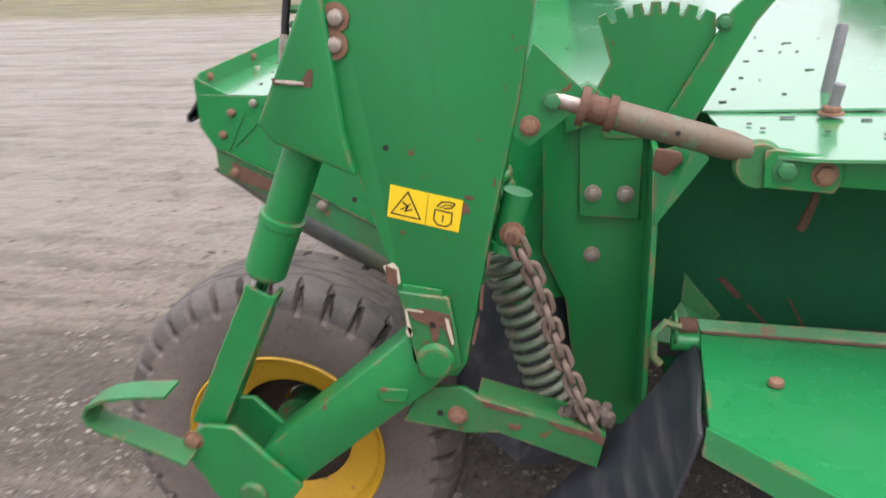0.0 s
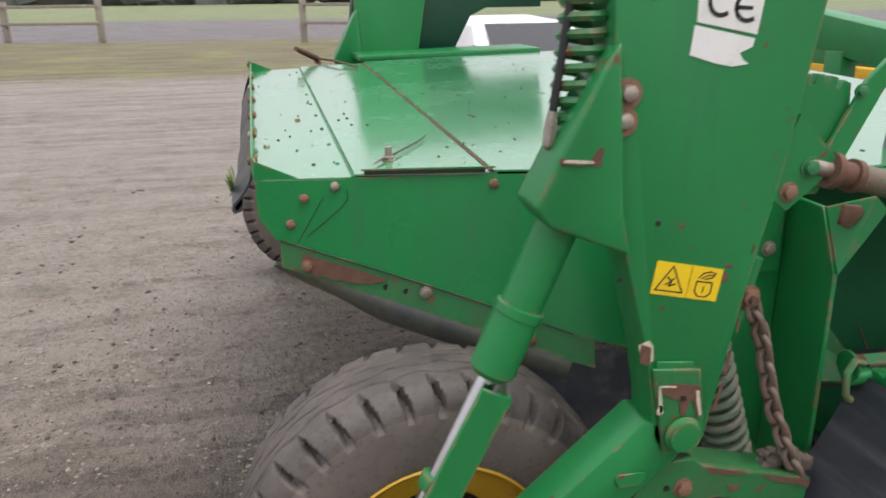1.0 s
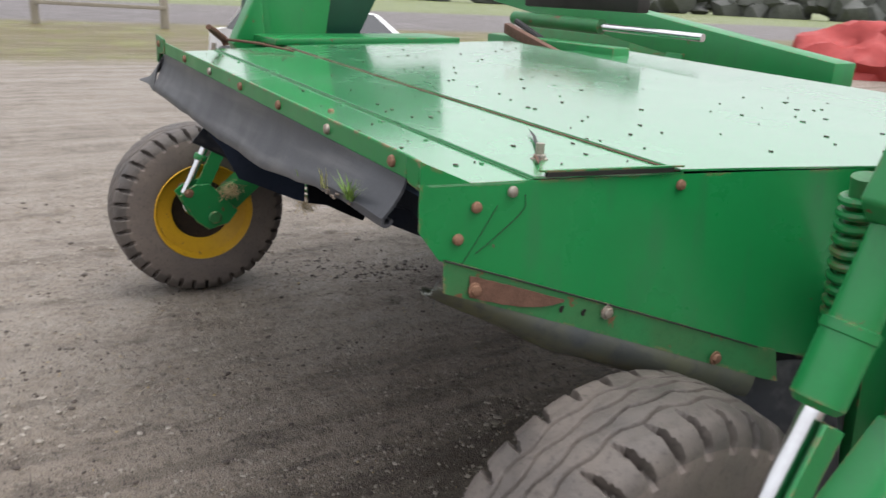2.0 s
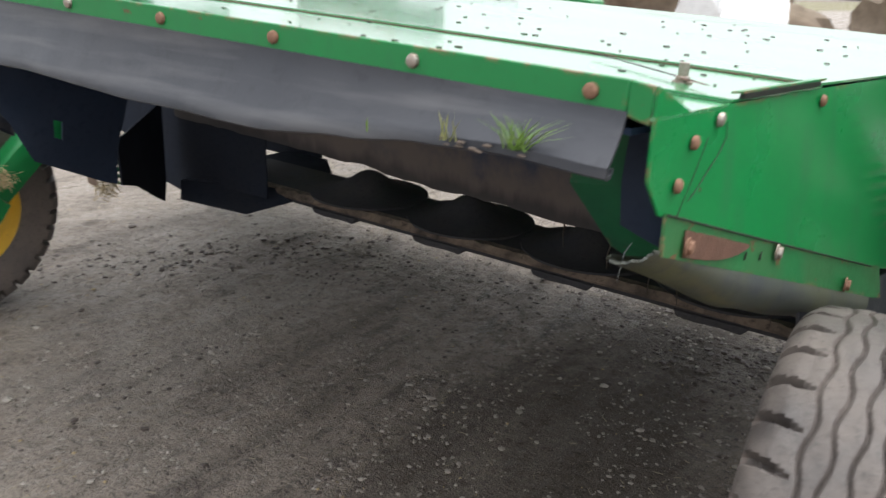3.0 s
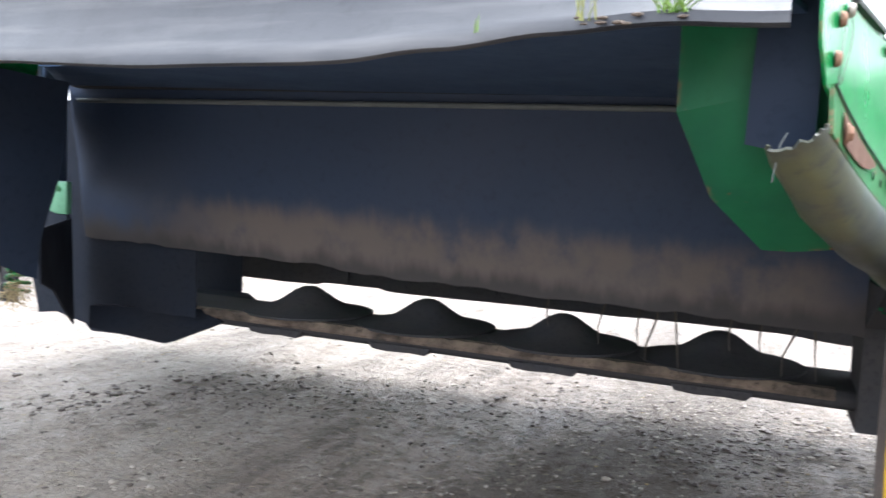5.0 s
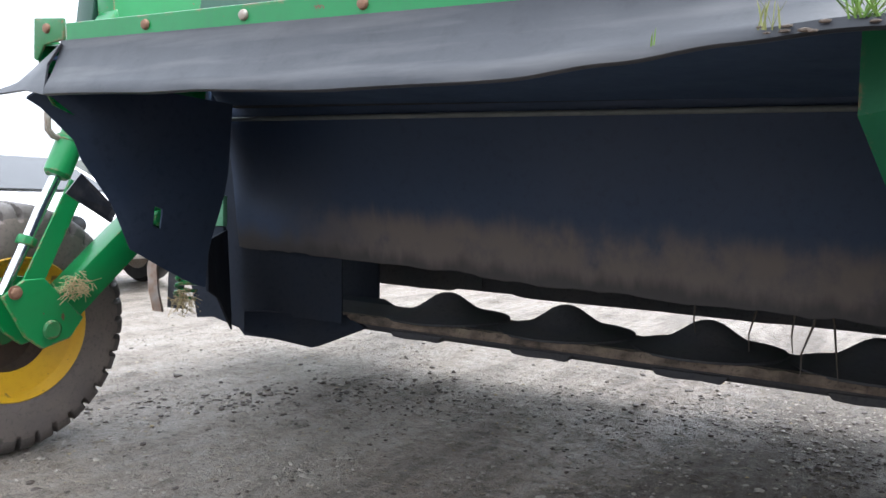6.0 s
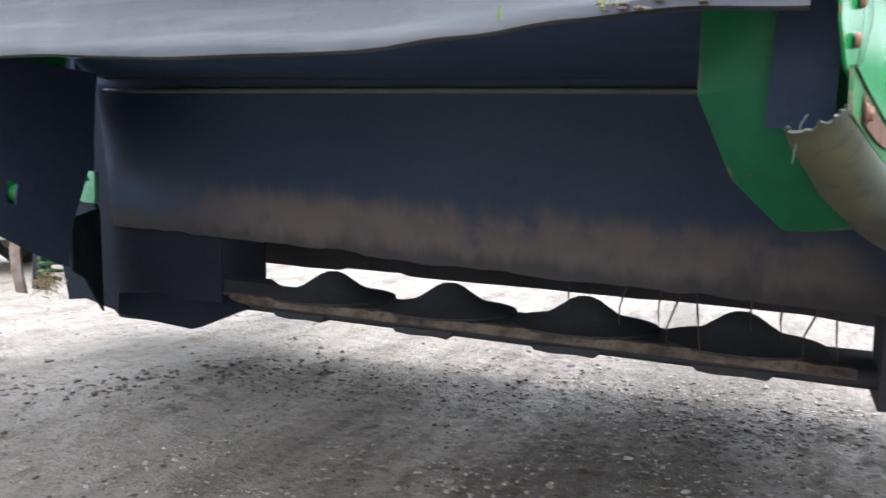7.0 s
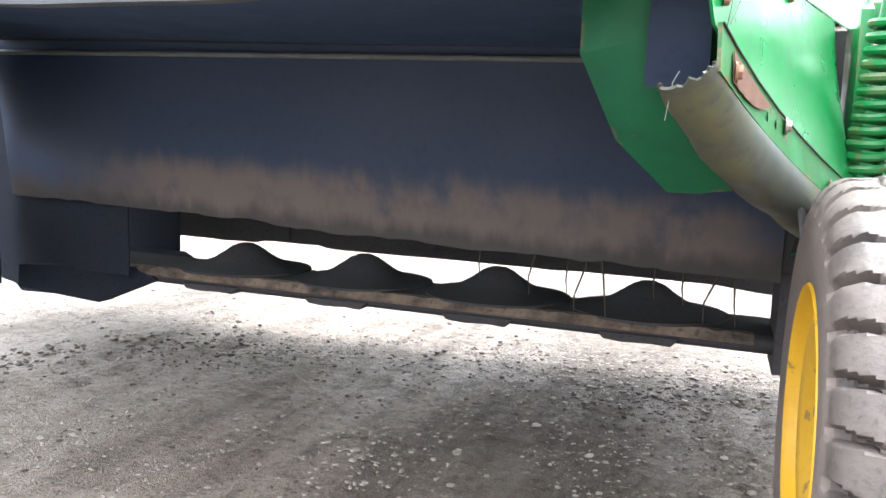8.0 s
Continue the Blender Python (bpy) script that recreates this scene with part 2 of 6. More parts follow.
NAVY = material("wet_black_sheet", (0.018, 0.023, 0.035), 0.75, spec=0.10, tint=(0.026, 0.028, 0.034), scale=6, amount=0.7, bump=0.15, bump_scale=50)
SOIL = material("caked_soil", (0.15, 0.115, 0.09), 0.85, tint=(0.09, 0.07, 0.058), scale=14, amount=0.9, bump=0.6, bump_scale=60)
HAY = material("dry_grass", (0.36, 0.28, 0.15), 0.8, tint=(0.22, 0.17, 0.09), scale=30, bump=0.3)
BLADE_PALE = material("pale_grass_blade", (0.30, 0.30, 0.11), 0.5, tint=(0.20, 0.26, 0.07), scale=60, bump=0.02)
BLADE = material("young_grass_blade", (0.10, 0.22, 0.03), 0.5, tint=(0.28, 0.34, 0.08), scale=60, bump=0.02)
STICKER = material("yellow_sticker", (0.78, 0.55, 0.01), 0.35, tint=(0.72, 0.48, 0.01), scale=9, fine=0.1, bump=0.02)
WHITE = material("white_sticker", (0.72, 0.72, 0.70), 0.45, tint=(0.6, 0.6, 0.56), scale=14, fine=0.2, bump=0.03)
PRINT = material("black_print", (0.015, 0.014, 0.012), 0.5, bump=0.02)
WHITE_PAINT = material("white_car_paint", (0.74, 0.74, 0.74), 0.25, tint=(0.66, 0.66, 0.66), scale=2, fine=0.05, bump=0.01)
GLASS_DARK = material("dark_window", (0.012, 0.014, 0.016), 0.08, bump=0.01)
WOOD = material("grey_fence_wood", (0.30, 0.27, 0.22), 0.8, tint=(0.20, 0.18, 0.15), scale=6, bump=0.4, bump_scale=40, streak=(0.12, 0.12, 0.08))
WRAP = material("white_bale_wrap", (0.70, 0.70, 0.69), 0.35, tint=(0.6, 0.6, 0.6), scale=5, bump=0.3, bump_scale=12)
HEAP = material("brown_heap", (0.20, 0.155, 0.11), 0.9, tint=(0.11, 0.085, 0.06), scale=3, amount=0.9, bump=0.8, bump_scale=20)
HOSE = material("black_hose", (0.012, 0.012, 0.013), 0.45, bump=0.05)
RED = material("red_paint", (0.35, 0.03, 0.025), 0.5, tint=(0.25, 0.03, 0.03), bump=0.05)
HEDGE = material("far_hedge", (0.07, 0.075, 0.065), 0.9, tint=(0.12, 0.125, 0.12), scale=0.4, amount=0.9, bump=0.5, bump_scale=3)


# ---------------------------------------------------------------- mesh helpers
AX = {"x": (1, 2, 0), "y": (0, 2, 1), "z": (0, 1, 2)}


def prism(bm, pts, axis, a0, a1):
    """An outline in the plane across axis, drawn out from a0 to a1."""
    u, v, w = AX[axis]
    rings = []
    for a in (a0, a1):
        ring = []
        for p in pts:
            co = [0.0, 0.0, 0.0]
            co[u], co[v], co[w] = p[0], p[1], a
            ring.append(bm.verts.new(co))
        rings.append(ring)
    n = len(pts)
    bm.faces.new(rings[0])
    bm.faces.new(list(reversed(rings[1])))
    for i in range(n):
        j = (i + 1) % n
        bm.faces.new((rings[0][j], rings[0][i], rings[1][i], rings[1][j]))
    return bm


def slab(bm, corners, thick, along=None):
    """A plate through the given corners in order, thickened along its normal."""
    cs = [Vector(c) for c in corners]
    n = Vector(along) if along else (cs[1] - cs[0]).cross(cs[2] - cs[0]).normalized()
    low = [bm.verts.new(c) for c in cs]
    top = [bm.verts.new(c + n * thick) for c in cs]
    bm.faces.new(list(reversed(low)))
    bm.faces.new(top)
    for i in range(len(cs)):
        j = (i + 1) % len(cs)
        bm.faces.new((low[i], low[j], top[j], top[i]))
    return bm


def box(bm, x0, x1, y0, y1, z0, z1):
    return prism(bm, [(x0, y0), (x1, y0), (x1, y1), (x0, y1)], "z", z0, z1)


def tube(bm, pts, r, seg=10, caps=True, closed=False):
    """A round bar along a line of points; r is one radius or one for each point."""
    pts = [Vector(p) for p in pts]
    rings, side = [], None
    count = len(pts)
    for i, p in enumerate(pts):
        if closed:
            way = (pts[(i + 1) % count] - pts[i - 1]).normalized()
        else:
            way = (pts[min(i + 1, count - 1)] - pts[max(i - 1, 0)]).normalized()
        if side is None:
            side = way.orthogonal().normalized()
        side = (side - way * side.dot(way)).normalized()
        up = way.cross(side)
        rad = r[i] if isinstance(r, (list, tuple)) else r
        rings.append([bm.verts.new(p + rad * (math.cos(a) * side + math.sin(a) * up)) for a in (2 * math.pi * k / seg for k in range(seg))])
    spans = list(range(count - 1)) + ([count - 1] if closed else [])
    for i in spans:
        a, b = rings[i], rings[(i + 1) % count]
        for k in range(seg):
            m = (k + 1) % seg
            bm.faces.new((a[k], a[m], b[m], b[k]))
    if caps and not closed:
        bm.faces.new(list(reversed(rings[0])))
        bm.faces.new(rings[-1])
    return bm


def lathe(bm, profile, origin, axis, seg=32, turn=None):
    """A profile of (radius, height) turned about an axis through origin."""
    axis = Vector(axis).normalized()
    side = axis.orthogonal().normalized()
    up = axis.cross(side)
    rings = []
    for r, h in profile:
        rings.append([bm.verts.new(Vector(origin) + axis * h + r * (math.cos(a) * side + math.sin(a) * up))
                      for a in (2 * math.pi * k / seg for k in range(seg))])
    for a, b in zip(rings, rings[1:]):
        for k in range(seg):
            m = (k + 1) % seg
            bm.faces.new((a[k], a[m], b[m], b[k]))
    ring_shaped = profile[0] == profile[-1]
    if profile[0][0] > 1e-6 and not ring_shaped:
        bm.faces.new(list(reversed(rings[0])))
    if profile[-1][0] > 1e-6 and not ring_shaped:
        bm.faces.new(rings[-1])
    bmesh.ops.remove_doubles(bm, verts=bm.verts, dist=1e-6)
    return bm


def soft(bm, width=0.003, segments=2, angle=30):
    """Rounds the sharp edges."""
    bmesh.ops.recalc_face_normals(bm, faces=bm.faces)
    edges = [e for e in bm.edges if len(e.link_faces) == 2 and e.calc_face_angle(0) > radians(angle)]
    bmesh.ops.bevel(bm, geom=edges, offset=width, segments=segments, affect="EDGES", profile=0.5, clamp_overlap=True)
    return bm


def mesh_of(name, bm, mat, smooth=True):
    bmesh.ops.recalc_face_normals(bm, faces=bm.faces)
    me = bpy.data.meshes.new(name)
    bm.to_mesh(me)
    bm.free()
    me.materials.append(mat)
    if smooth:
        me.polygons.foreach_set("use_smooth", [True] * len(me.polygons))
        me.set_sharp_from_angle(angle=radians(38))
    return me


BASES = {}


def thing(name, base, label, category, group="", kind=""):
    """A top-level thing: an Empty at its base, to which parts are added."""
    ob = new(name)
    ob.empty_display_size = 0.1
    ob.location = base
    BASES[ob.name] = Vector(base)
    return tagged(ob, label, category, group, kind)


def hang(ob, parent):
    ob.parent = parent
    if parent.name in BASES:
        ob.matrix_parent_inverse = Matrix.Translation(-BASES[parent.name])
    return ob


def part(name, bm, mat, parent, label="", smooth=True):
    """One mesh object under a thing or a part, drawn in the place's own metres."""
    ob = hang(new(name, mesh_of(name, bm, mat, smooth)), parent)
    return tagged(ob, label)


def lone(name, bm, mat, label, category, group="", kind="", smooth=True):
    return tagged(new(name, mesh_of(name, bm, mat, smooth)), label, category, group, kind)


def hex_head(r, h):
    bm = bmesh.new()
    prism(bm, [(r * math.cos(a), r * math.sin(a)) for a in (math.pi / 3 * k for k in range(6))], "z", 0, h)
    soft(bm, r * 0.16, 2)
    lathe(bm, [(r * 1.32, -0.001), (r * 1.32, 0.0016), (r * 0.9, 0.0022)], (0, 0, 0), (0, 0, 1), 16)
    return bm


def dome_head(r, h):
    bm = bmesh.new()
    lathe(bm, [(r * 1.0, -0.001), (r * 1.0, h * 0.25), (r * 0.86, h * 0.7), (r * 0.5, h * 0.95), (0, h)], (0, 0, 0), (0, 0, 1), 16)
    return bm


HEADS = {}


def bolt(place, axis, r, mat, parent, shape="hex"):
    """A bolt head that stands out of a surface along axis."""
    key = (shape, r, mat.name)
    if key not in HEADS:
        HEADS[key] = mesh_of("bolt", hex_head(r, r * 0.8) if shape == "hex" else dome_head(r, r * 0.75), mat)
    ob = hang(new("bolt", HEADS[key]), parent)
    ob.matrix_basis = Matrix.Translation(place) @ Vector(axis).to_track_quat("Z", "Y").to_matrix().to_4x4()
    return ob


def coil_points(a, b, r, turns, per=14):
    a, b = Vector(a), Vector(b)
    way = (b - a).normalized()
    side = way.orthogonal().normalized()
    up = way.cross(side)
    n = int(turns * per)
    return [a + (b - a) * (k / n) + r * (math.cos(2 * math.pi * k / per) * side + math.sin(2 * math.pi * k / per) * up) for k in range(n + 1)]


def lift(x):
    """The hood stands a little higher at its far end."""
    return -0.031 * x


def sheet(bm, rows, thick, closed=False):
    """A bent sheet from rows of points, with thickness."""
    grid = [[bm.verts.new(p) for p in row] for row in rows]
    faces = []
    for a, b in zip(grid, grid[1:]):
        for i in range(len(a) - 1):
            faces.append(bm.faces.new((a[i], a[i + 1], b[i + 1], b[i])))
    bmesh.ops.recalc_face_normals(bm, faces=faces)
    bmesh.ops.solidify(bm, geom=faces, thickness=thick)
    return bm


# ---------------------------------------------------------------- the mower: rear hood
mower = thing("mower_conditioner", (-0.8, 0.9, 0.0), "green trailed disc mower conditioner with black rubber curtains and muddy wheels", "farm machine")

DECK_Z, DECK_SLOPE = 1.056, 0.018


def deck_z(x, y):
    return DECK_Z + DECK_SLOPE * y + lift(x)


def right_edge(y):
    return 0.005 + 0.20 * y + 0.08 * y * y


def left_edge(y):
    return -1.795 - 0.08 * y


hood = hang(new("hood", bpy.data.meshes.new("hood")), mower)


def deck_panel(y0, y1, inset=0.0, up=0.0):
    bm = bmesh.new()
    cs = [(left_edge(y0), y0), (right_edge(y0) - inset, y0), (right_edge(y1) - inset, y1), (left_edge(y1), y1)]
    slab(bm, [(x, y, deck_z(x, y) + up - 0.004) for x, y in cs], 0.004, (0, 0, 1))
    return bm


hood.data = mesh_of("hood", deck_panel(0.0, 0.204, up=0.0), DECK)
part("deck_panel", deck_panel(0.197, 0.475, 0.002, 0.006), DECK, mower)
bm = bmesh.new()
slab(bm, [(x, y, deck_z(x, y) + 0.007) for x, y in [(left_edge(0.468), 0.468)] + [(right_edge(0.468 + 0.119 * k), 0.468 + 0.119 * k) for k in range(6)]
          + [(0.316, 1.39), (-1.5, 1.56), (left_edge(1.56), 1.56)]], 0.004, (0, 0, 1))
part("deck_panel", bm, DECK, mower)

# dark sheet added below the deck to darken the hood's green underside
bm = bmesh.new()
slab(bm, [(x, y, deck_z(x, y) - 0.030) for x, y in ((-1.79, 0.02), (-0.03, 0.02), (0.12, 0.60), (0.14, 1.06), (-2.30, 1.06), (-2.30, 0.62), (-1.83, 0.60))], 0.008, (0, 0, 1))
part("deck_liner", bm, INNER_DARK, mower, "dark sheet added inside the hood")
for y, up in ((0.1945, 0.0004), (0.4655, 0.0066)):
    bm = bmesh.new()
    slab(bm, [(x, yy, deck_z(x, yy) + up) for x, yy in ((left_edge(y), y - 0.0035), (right_edge(y) - 0.004, y - 0.0035), (right_edge(y) - 0.004, y + 0.002), (left_edge(y), y + 0.002))], 0.0012, (0, 0, 1))
    part("seam", bm, BOLT_GREEN if y < 0.3 else RUST, hood, "dark joint between the deck sheets")
# upturned rear strip that clamps the curtain
bm = bmesh.new()
slab(bm, [(-1.685, -0.006, 1.054 + lift(-1.685)), (-0.03, -0.006, 1.054), (-0.03, -0.006, 1.099), (-1.685, -0.006, 1.097 + lift(-1.685))], 0.006, (0, 1, 0))
slab(bm, [(-0.03, -0.006, 1.054), (0.0, 0.0, 1.045), (0.0, 0.0, 1.094), (-0.03, -0.006, 1.099)], 0.006, (0, 1, 0))
bracket_bm = bmesh.new()
prism(bracket_bm, [(-1.795, 1.170), (-1.688, 1.160), (-1.688, 1.113), (-1.76, 1.108), (-1.785, 1.075), (-1.798, 1.08)], "y", -0.010, -0.002)
end_bracket = part("end_bracket", soft(bracket_bm, 0.003), GREEN_DIRTY, mower, "chipped green end bracket")
bolt((-1.745, -0.010, 1.142), (0, -1, 0), 0.011, BOLT_RUST, end_bracket, "dome")
strip = part("rear_strip", soft(bm, 0.0015, 1), GREEN, mower)
for k in range(6):
    x = -0.078 - 0.269 * k
    bolt((x, -0.0065, 1.077 + lift(x)), (0, -1, 0), 0.0105, (BOLT_RUST, BOLT, BOLT_RUST, BOLT_RUST, BOLT, BOLT_RUST, BOLT)[k], strip, "dome")
    bolt((x, 0.001, 1.079 + lift(x)), (0, 1, 0), 0.009, BOLT_RUST, strip)

# side panels
def side_panel(sign):
    def X(y, z):
        low = max(0.0, 1.06 - z) * (0.02 + 0.38 * min(y, 0.6))
        low *= max(0.0, min(1.0, (0.93 - y) / 0.15))
        return right_edge(min(y, 0.86)) + low if sign > 0 else left_edge(y) - low * 0.4
    top = [(0.0, 1.094), (0.086, 1.057), (0.52, 1.064), (0.82, 1.07), (0.96, 1.073)]
    bottom = [(0.0, 0.978), (0.035, 0.928), (0.62, 0.742), (0.82, 0.70), (0.96, 0.685)]

    def along(line, y):
        for (y0, z0), (y1, z1) in zip(line, line[1:]):
            if y <= y1:
                return z0 + (z1 - z0) * (y - y0) / (y1 - y0)
        return line[-1][1]

    rise = lift(-1.77) if sign < 0 else 0
    bm = bmesh.new()
    ys = [0.0, 0.012, 0.035, 0.06, 0.086] + [0.086 + 0.874 * k / 22 for k in range(1, 23)]
    if sign < 0:
        ys = [y for y in ys if y < 0.53]
    rows = []
    for y in ys:
        z1, z0 = along(top, y), along(bottom, y)
        rows.append([(X(y, z0 + (z1 - z0) * k / 6), y, z0 + (z1 - z0) * k / 6 + rise) for k in range(7)])
    sheet(bm, rows, 0.004)
    panel = part("side_panel", bm, PANEL, mower)
    bm = bmesh.new()
    rows = []
    for k in range(17):
        y = 0.04 + 0.60 * k / 16
        z1 = along(bottom, y) - 0.001
        z0 = max(z1 - 0.052, 0.665)
        rows.append([(X(y, z) + 0.007 * sign, y, z + rise) for z in (z0, 0.5 * (z0 + z1), z1, z1 + 0.006)])
    sheet(bm, rows, 0.005)
    if sign < 0:
        bm.free()
        return panel, X
    seam_line = bmesh.new()
    tube(seam_line, [(X(y, along(bottom, y)) + 0.0085 * sign, y, along(bottom, y) + 0.004 + rise) for y in (0.04, 0.1, 0.2, 0.3, 0.4, 0.5, 0.6)], 0.0016, 6)
    part("seam", seam_line, PRINT, panel, "dark open seam")
    part("lower_band", bm, GREEN_DIRTY, panel, "green steel band with a long rusty scrape")
    if sign > 0:
        bm = bmesh.new()
        rows = []
        for k in range(13):
            y = 0.082 + 0.165 * k / 12
            z1 = along(bottom, y) - 0.008 - 0.006 * abs(noise.noise(Vector((y * 40, 0, 0))))
            z0 = z1 - 0.034 * (1 - (k / 12) ** 3) - 0.004
            rows.append([(X(y, z) + 0.011, y, z) for z in (z0, 0.5 * (z0 + z1), z1)])
        sheet(bm, rows, 0.0012)
        part("scrape", bm, RUST, panel, "bare rusty scrape")
    return panel, X


panel, panel_x = side_panel(1)
for y, z, mat, s in ((0.094, 1.017, BOLT_RUST, "dome"), (0.064, 0.964, BOLT_RUST, "dome"), (0.156, 1.041, BOLT, "dome"), (0.466, 1.045, BOLT_RUST, "dome"),
                     (0.323, 0.826, BOLT, "hex"), (0.091, 0.878, BOLT_RUST, "hex"), (0.52, 0.735, BOLT_RUST, "hex")):
    bolt((panel_x(y, z) + 0.003 + (0.008 if z < 0.9 else 0), y, z), (1, 0, 0), 0.010, mat, panel, s)
side_panel(-1)

# rubber curtain along the rear edge
LIP = [(-1.90, 0.993), (-1.715, 1.006), (-1.3, 0.992), (-0.92, 0.976), (-0.61, 0.972), (-0.44, 0.985), (-0.30, 0.998), (-0.17, 1.004), (-0.02, 0.997)]


def lip_z(x):
    for (x0, z0), (x1, z1) in zip(LIP, LIP[1:]):
        if x <= x1:
            k = (x - x0) / (x1 - x0)
            k = k * k * (3 - 2 * k)
            return z0 + (z1 - z0) * k
    return LIP[-1][1]


bm = bmesh.new()
rows = []
for i in range(121):
    x = -1.70 + i * (1.672 / 120)
    z1, z0 = 1.060 + lift(x), lip_z(x)
    swell = 0.006 * noise.noise(Vector((x * 4, 0, 0))) + 0.002 * noise.noise(Vector((x * 17, 5, 0)))
    row = []
    for k in range(9):
        u = k / 8
        row.append((x, -0.008 - 0.040 * u ** 1.6 + swell * u, z1 + (z0 - z1) * u))
    roll = 0.010 + 0.003 * noise.noise(Vector((x * 5, 4, 0)))
    for k in range(1, 9):
        a = radians(200 + 22 * k)
        row.append((x, -0.040 + roll * 1.2 * math.cos(a) + swell, z0 - 0.006 + roll * math.sin(a)))
    rows.append(row)
part("curtain", sheet(bm, rows, 0.005), RUBBER, mower, "black rubber curtain with a curled lower lip")

# torn far corner of the curtain
bm = bmesh.new()
sheet(bm, [[(-1.69, -0.014, 1.105), (-1.715, -0.03, 1.06), (-1.70, -0.050, 0.992)], [(-1.735, -0.006, 1.092), (-1.775, -0.03, 1.045), (-1.775, -0.046, 1.006)],
           [(-1.775, 0.0, 1.072), (-1.83, -0.03, 1.025), (-1.85, -0.044, 1.004)], [(-1.80, 0.0, 1.05), (-1.90, -0.035, 1.010), (-1.952, -0.045, 1.002)]], 0.005)
part("curtain_corner", bm, RUBBER, mower, "torn black rubber corner")

# rubber flap below the near side panel, rolled under into an open half tube
def band_edge(y):
    z = 0.928 - 0.318 * (y - 0.035) - 0.045
    return Vector((panel_x(y, z) + 0.004, y, z))


bm = bmesh.new()
rows = []
for i in range(37):
    u = i / 36
    y = 0.030 + 0.57 * u
    edge = band_edge(y)
    axis = (band_edge(y + 0.02) - edge).normalized()
    inward = Vector((-1.0, -0.35, -0.25))
    inward = (inward - axis * inward.dot(axis)).normalized()
    down = inward.cross(axis)
    down = -down if down.z > 0 else down
    r = 0.047 * (0.78 + 0.22 * min(1.0, u * 3)) + 0.003 * noise.noise(Vector((u * 6, 0, 3)))
    # the cut end is ragged and slightly flattened
    row = []
    for k in range(23):
        th = radians(9.5 * k)
        wob = 0.0025 * noise.noise(Vector((u * 9, k * 0.25, 2)))
        jag = axis * (0.012 * noise.noise(Vector((k * 0.6, 5, 1)))) if i == 0 else Vector()
        row.append(edge + inward * (r * (1 - math.cos(th))) + down * (((0.34 + 0.78 * min(1.0, u / 0.4)) * r + wob) * math.sin(th)) + jag)
    rows.append(row)
part("side_flap", sheet(bm, rows, 0.004), MOSSY, mower, "rolled grey rubber side flap with a mossy streak")
# black sheet added to make the shadow under the hood's near side
bm = bmesh.new()
rows = []
for i in range(11):
    u = i / 10
    y = 0.42 + 0.60 * u
    z1 = 0.72 - 0.01 * u
    z0 = 0.56 - 0.24 * min(1.0, u * 1.4)
    rows.append([(panel_x(y, z) - 0.006 - 0.01 * (z1 - z), y, z) for z in (z1, 0.5 * (z0 + z1), z0)])
part("side_shade_sheet", sheet(bm, rows, 0.006), RUBBER, mower, "black sheet added for the shade behind the near leg")

# rubber flap at the far end, with a small hole
END_EDGE = [(0.0, 1.0), (0.035, 0.982), (0.113, 0.909), (0.132, 0.862), (0.213, 0.757), (0.272, 0.640), (0.38, 0.588), (0.50, 0.530), (0.56, 0.51)]


def end_edge(y):
    for (y0, z0), (y1, z1) in zip(END_EDGE, END_EDGE[1:]):
        if y <= y1:
            return z0 + (z1 - z0) * (y - y0) / (y1 - y0)
    return END_EDGE[-1][1]


bm = bmesh.new()
levels = [0, 0.125, 0.25, 0.375, 0.5, 0.6, 0.660, 0.682, 0.8, 0.9, 1.0]
ys = [0.0, 0.035, 0.075, 0.113, 0.132, 0.17, 0.213, 0.245, 0.272, 0.325, 0.35, 0.40, 0.45, 0.50, 0.545]
grid = []
for i, y in enumerate(ys):
    low = end_edge(y)
    back = 0.055 if i == len(ys) - 1 else 0.03 if i == len(ys) - 2 else 0.0
    grid.append([bm.verts.new((-1.772 - 0.010 * math.sin(y * 14 + v * 8) - 0.06 * v * v - 0.06 * y, y + back * max(0.0, 1.0 - 1.3 * v), 1.05 + (low - 1.05) * v)) for v in levels])
sides = []
for i in range(len(ys) - 1):
    for k in range(len(levels) - 1):
        if not (ys[i] == 0.325 and k == 7):
            sides.append(bm.faces.new((grid[i][k], grid[i + 1][k], grid[i + 1][k + 1], grid[i][k + 1])))
bmesh.ops.recalc_face_normals(bm, faces=sides)
bmesh.ops.solidify(bm, geom=sides, thickness=0.006)
part("side_flap", bm, FLAP, mower, "hanging black rubber end flap with a hole")
bm = bmesh.new()
slab(bm, [(-1.86, 0.107, 0.782), (-1.87, 0.156, 0.832), (-1.86, 0.25, 0.742), (-1.875, 0.244, 0.708)], 0.005)
part("flap_fold", bm, RUBBER, mower, "folded rubber flap corner")
# cast lug and dark bracket seen beside the edge of the inner curtain
bm = bmesh.new()
prism(bm, [(-2.412, 0.782), (-2.350, 0.782), (-2.350, 0.665), (-2.402, 0.665), (-2.438, 0.676), (-2.442, 0.715), (-2.412, 0.738)], "y", 1.075, 1.10)
lug = part("lug", soft(bm, 0.006), PALE_GREEN, mower, "pale green cast lug")
bolt((-2.388, 1.075, 0.755), (0, -1, 0), 0.009, BOLT_GREEN, lug)
bm = bmesh.new()
prism(bm, [(-2.435, 0.664), (-2.350, 0.664), (-2.350, 0.44), (-2.47, 0.46), (-2.45, 0.60)], "y", 1.078, 1.095)
part("lug_bracket", soft(bm, 0.004), NAVY, mower)
bm = bmesh.new()
